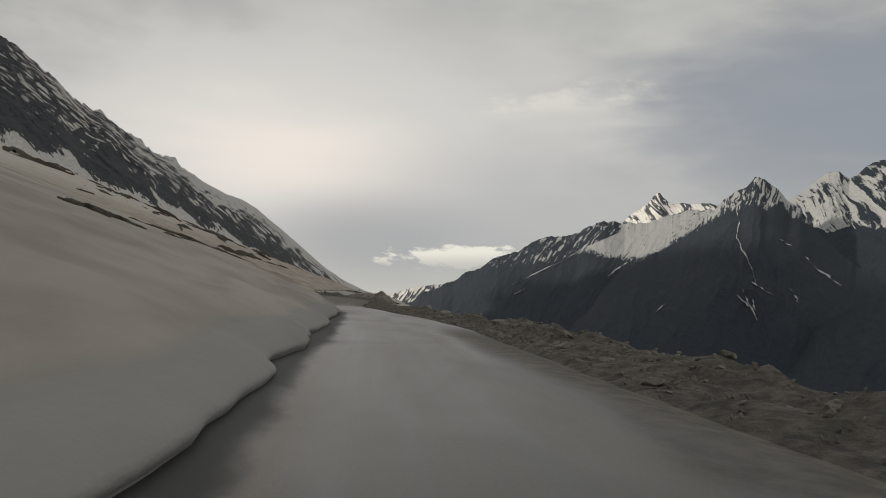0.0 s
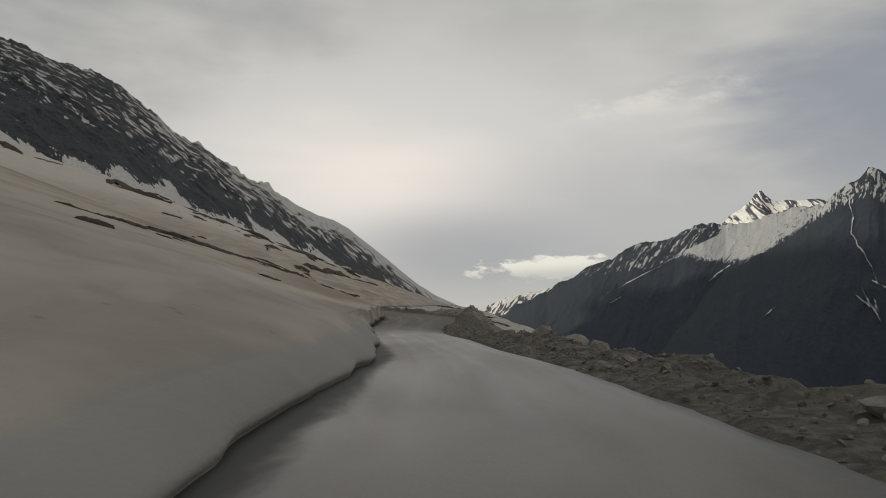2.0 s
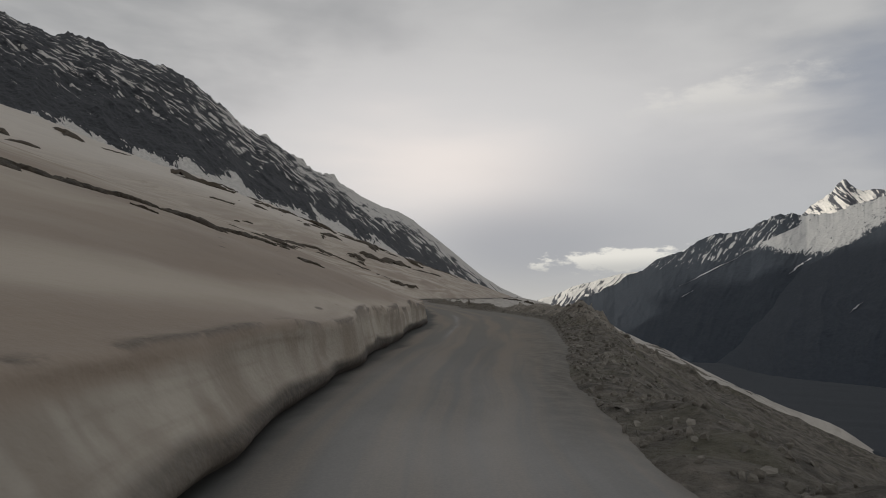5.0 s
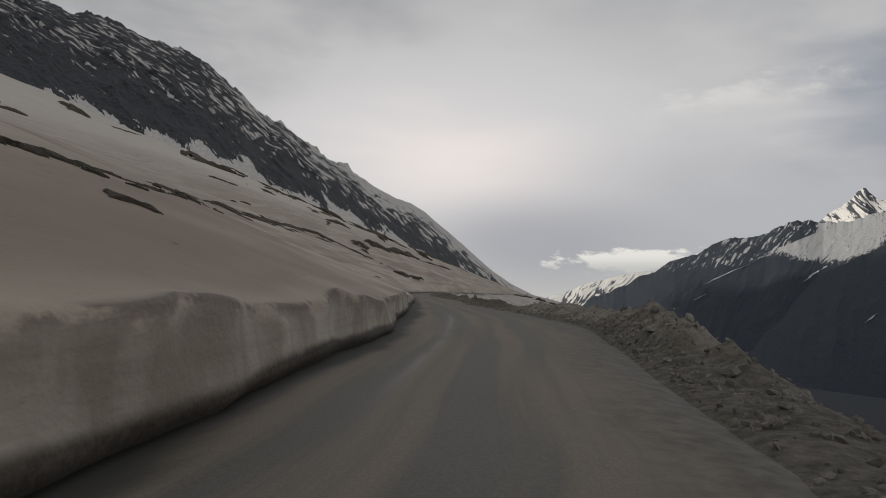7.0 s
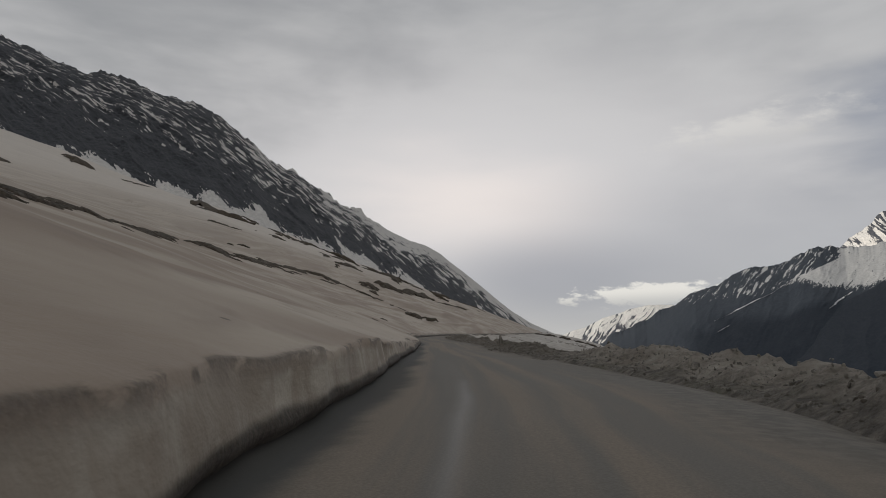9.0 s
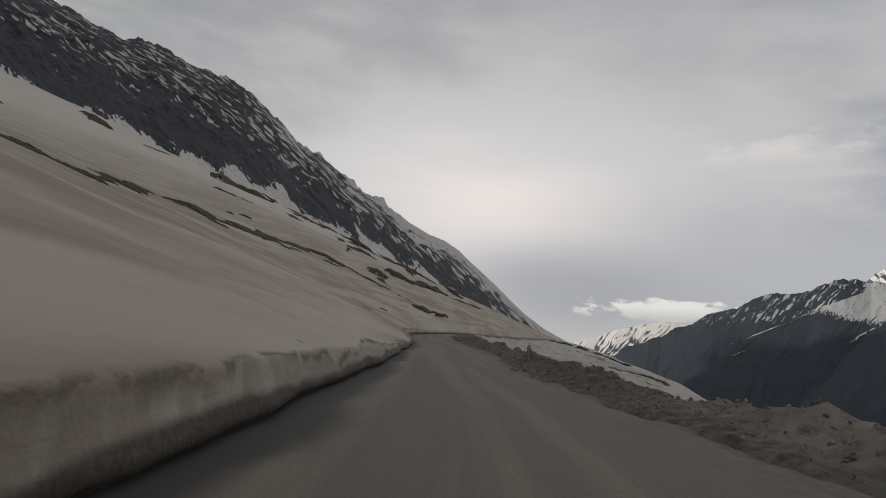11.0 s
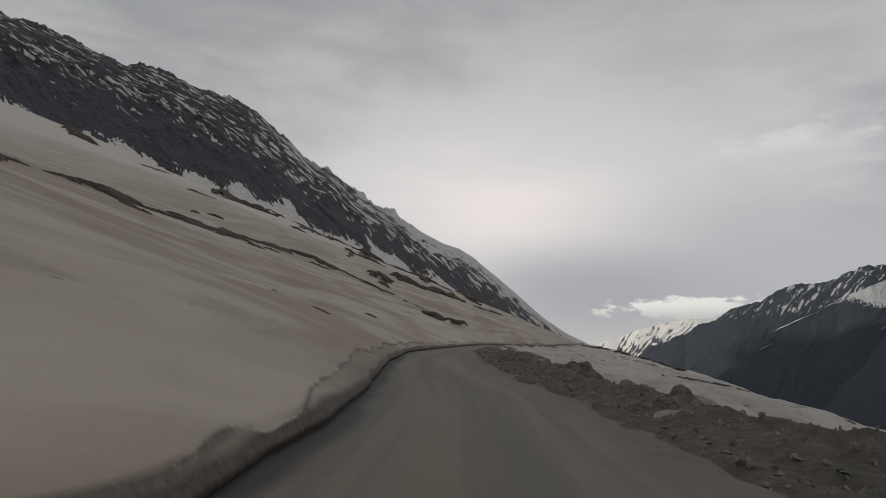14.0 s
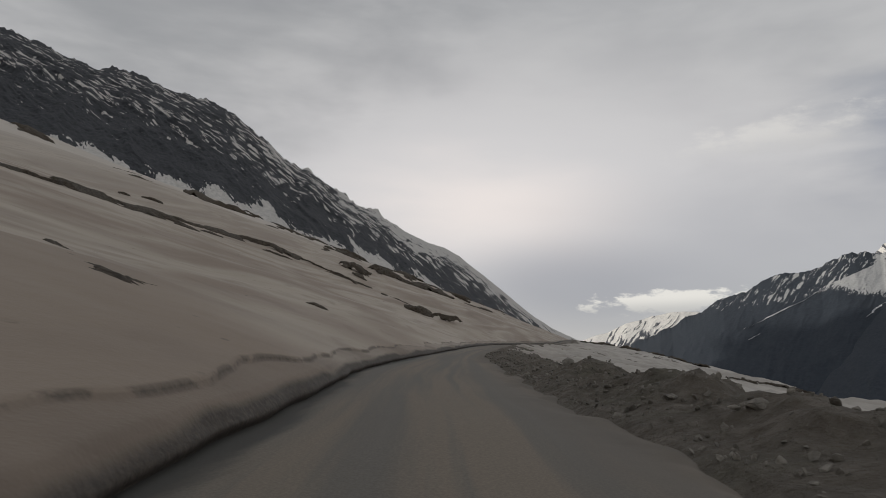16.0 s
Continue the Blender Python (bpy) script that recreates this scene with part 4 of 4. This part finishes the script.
# ---------------------------------------------------------------- rocks
def rock_mesh(seed, flat=0.7, detail=2):
    rng = random.Random(seed)
    bm = bmesh.new()
    bmesh.ops.create_icosphere(bm, subdivisions=detail, radius=0.5)
    cuts = [(Vector((rng.gauss(0, 1), rng.gauss(0, 1), rng.gauss(0, 1))).normalized(), rng.uniform(0.26, 0.40)) for _ in range(14)]
    o = Vector((rng.uniform(0, 90), rng.uniform(0, 90), 0))
    for v in bm.verts:
        for d, r in cuts:
            over = v.co.dot(d) - r
            if over > 0:
                v.co -= d * over
        v.co += v.co.normalized() * 0.05 * noise.fractal(v.co * 3.1 + o, 1.0, 2.0, 3)
        v.co.z *= flat
    me = bpy.data.meshes.new("rock")
    bm.to_mesh(me)
    bm.free()
    me.materials.append(ROCK)
    return me


ROCKS = [rock_mesh(k, 0.55 + 0.12 * (k % 4)) for k in range(10)]


def rock(x, y, size, seed, z=None, stretch=(1, 1, 1), label="grey-brown boulder on the stony verge", group="rocks on the verge"):
    rng = random.Random(seed)
    ob = new("rock", ROCKS[seed % len(ROCKS)])
    if z is None:
        z = float(ground_right(np.array(float(y)), np.array(float(x - edge_right(y)))))
    ob.matrix_world = pose(x, y, z + 0.04 * size, rng.uniform(-15, 15), rng.uniform(-15, 15), rng.uniform(0, 360)) @ Matrix.Diagonal((size * stretch[0], size * stretch[1], size * stretch[2], 1))
    return tagged(ob, label, "rock", group)


def build_rocks():
    rng = random.Random(4)
    for k in range(100):
        y = rng.uniform(6, 215)
        hb = float(berm_height(y))
        w = max(0.5, rng.gauss(float(berm_place(y)) - 0.2, 1.1))
        size = rng.choice((0.14, 0.17, 0.2, 0.25, 0.32, 0.45)) * (0.6 + hb)
        rock(float(edge_right(y)) + w, y, size, k + 20)
    for k in range(85):
        y = rng.gauss(98, 8.5)
        w = max(0.9, rng.gauss(2.0, 0.8))
        rock(float(edge_right(y)) + w, y, rng.choice((0.2, 0.24, 0.28, 0.34, 0.42, 0.5)), k + 400)
    for k in range(98):
        y = rng.uniform(9, 60)
        w = max(0.5, abs(rng.gauss(2.6, 1.7)))
        rock(float(edge_right(y)) + w, y, rng.choice((0.2, 0.26, 0.32, 0.4, 0.5, 0.68)), k + 700, stretch=(1.0, rng.uniform(0.7, 1.4), rng.uniform(0.6, 1.1)))
    # loose stones too small to count
    verts, faces = [], []
    base = [tuple(v.co) for v in rock_mesh(99, 0.6, 1).vertices]
    tris = [tuple(p.vertices) for p in rock_mesh(99, 0.6, 1).polygons]
    for k in range(8500):
        y = rng.uniform(-5, 235)
        w = abs(rng.gauss(float(berm_place(y)) * 0.7, 1.5)) + 0.15
        x = float(edge_right(y)) + w
        s = rng.uniform(0.05, 0.2)
        z = float(ground_right(np.array(y), np.array(w)))
        m = pose(x, y, z + 0.1 * s, rng.uniform(0, 360), rng.uniform(0, 360), rng.uniform(0, 360)) @ Matrix.Diagonal((s, s * rng.uniform(0.6, 1.3), s * rng.uniform(0.5, 1), 1))
        i = len(verts)
        verts += [tuple(m @ Vector(c)) for c in base]
        faces += [tuple(i + j for j in f) for f in tris]
    ob = mesh_object("gravel", verts, faces, ROCK, smooth=False)
    tagged(ob, "loose stones scattered over the muddy verge", "gravel", kind="stuff")


def mound(x, y, r, top, seed):
    """A heap of earth and stones pushed to the brink."""
    n, m = 44, 16
    a = np.linspace(0, 2 * math.pi, n)[:, None]
    q = np.linspace(0, 1, m)[None, :]
    wide = r * (1 + 0.18 * fbm(np.cos(a) * 1.5 + seed, np.sin(a) * 1.5, 3, seed))
    X, Y = x + wide * q * np.cos(a), y + wide * q * np.sin(a)
    base = ground_right(Y, X - edge_right(Y)) - 0.06
    k = np.cos(q * math.pi / 2) ** 1.4
    Z = base * (1 - k) + top * k + 0.20 * fbm(X * 1.7, Y * 1.7, 4, seed, 0.6) * np.sin(np.pi * np.clip(q + 0.25, 0, 1))
    ob = sheet("earth_mound", X, Y, Z, EARTH, smooth=False)
    tagged(ob, "heap of brown earth and stones on the brink", "earth mound", "earth mounds on the verge")


def build_landmarks():
    def on(x, y):
        return float(ground_right(np.array(float(y)), np.array(float(x - edge_right(y)))))

    rock(-6.6, 146.0, 1.25, 3, on(-6.6, 146.0) + 0.2, (0.42, 0.36, 1.25), "tall narrow standing stone on the verge", "standing stones")
    rock(-9.5, 168.5, 0.95, 11, 0.22, (0.75, 0.75, 1.1), "rounded pale boulder at the road's edge", "large boulders")
    mound(-11.0, 182.5, 2.2, 0.58, 5)
    rock(-12.9, 182.0, 1.1, 18, on(-12.9, 182.0) + 0.1, (1.0, 0.8, 0.7), "pale boulder half sunk in the muddy bank", "large boulders")
    mound(-8.4, 166.5, 1.2, 0.5, 8)
    mound(-6.6, 149.5, 1.1, 0.5, 6)
    rock(-9.0, 163.3, 1.5, 14, on(-9.0, 163.3), (1.3, 0.5, 0.45), "flat slab of rock lying on the verge", "large boulders")
    rock(-7.0, 140.5, 0.6, 15, on(-7.1, 140.5), (1, 0.9, 0.9), "grey boulder at the road's edge", "large boulders")
    rock(-7.9, 165.0, 1.3, 16, on(-7.9, 165), (1.1, 0.9, 0.75), "earthy hump of rock on the verge", "large boulders")
    for k, (x, y, s, z, wide) in enumerate(((6.0, 61.0, 2.4, -0.62, 1.0), (7.3, 60.0, 2.3, -0.85, 1.2), (5.1, 61.8, 1.6, -0.6, 0.9), (8.6, 59.2, 2.0, -1.1, 1.1))):
        rock(x, y, s, (63, 67, 73, 77)[k], z, (wide, 1.0, 1.05), "weathered outcrop of pale rock on the brink", "rock outcrops")


build_ground()
build_road()
build_snow()
build_lower_snow()
build_mountains()
build_patches()
build_rocks()
build_landmarks()
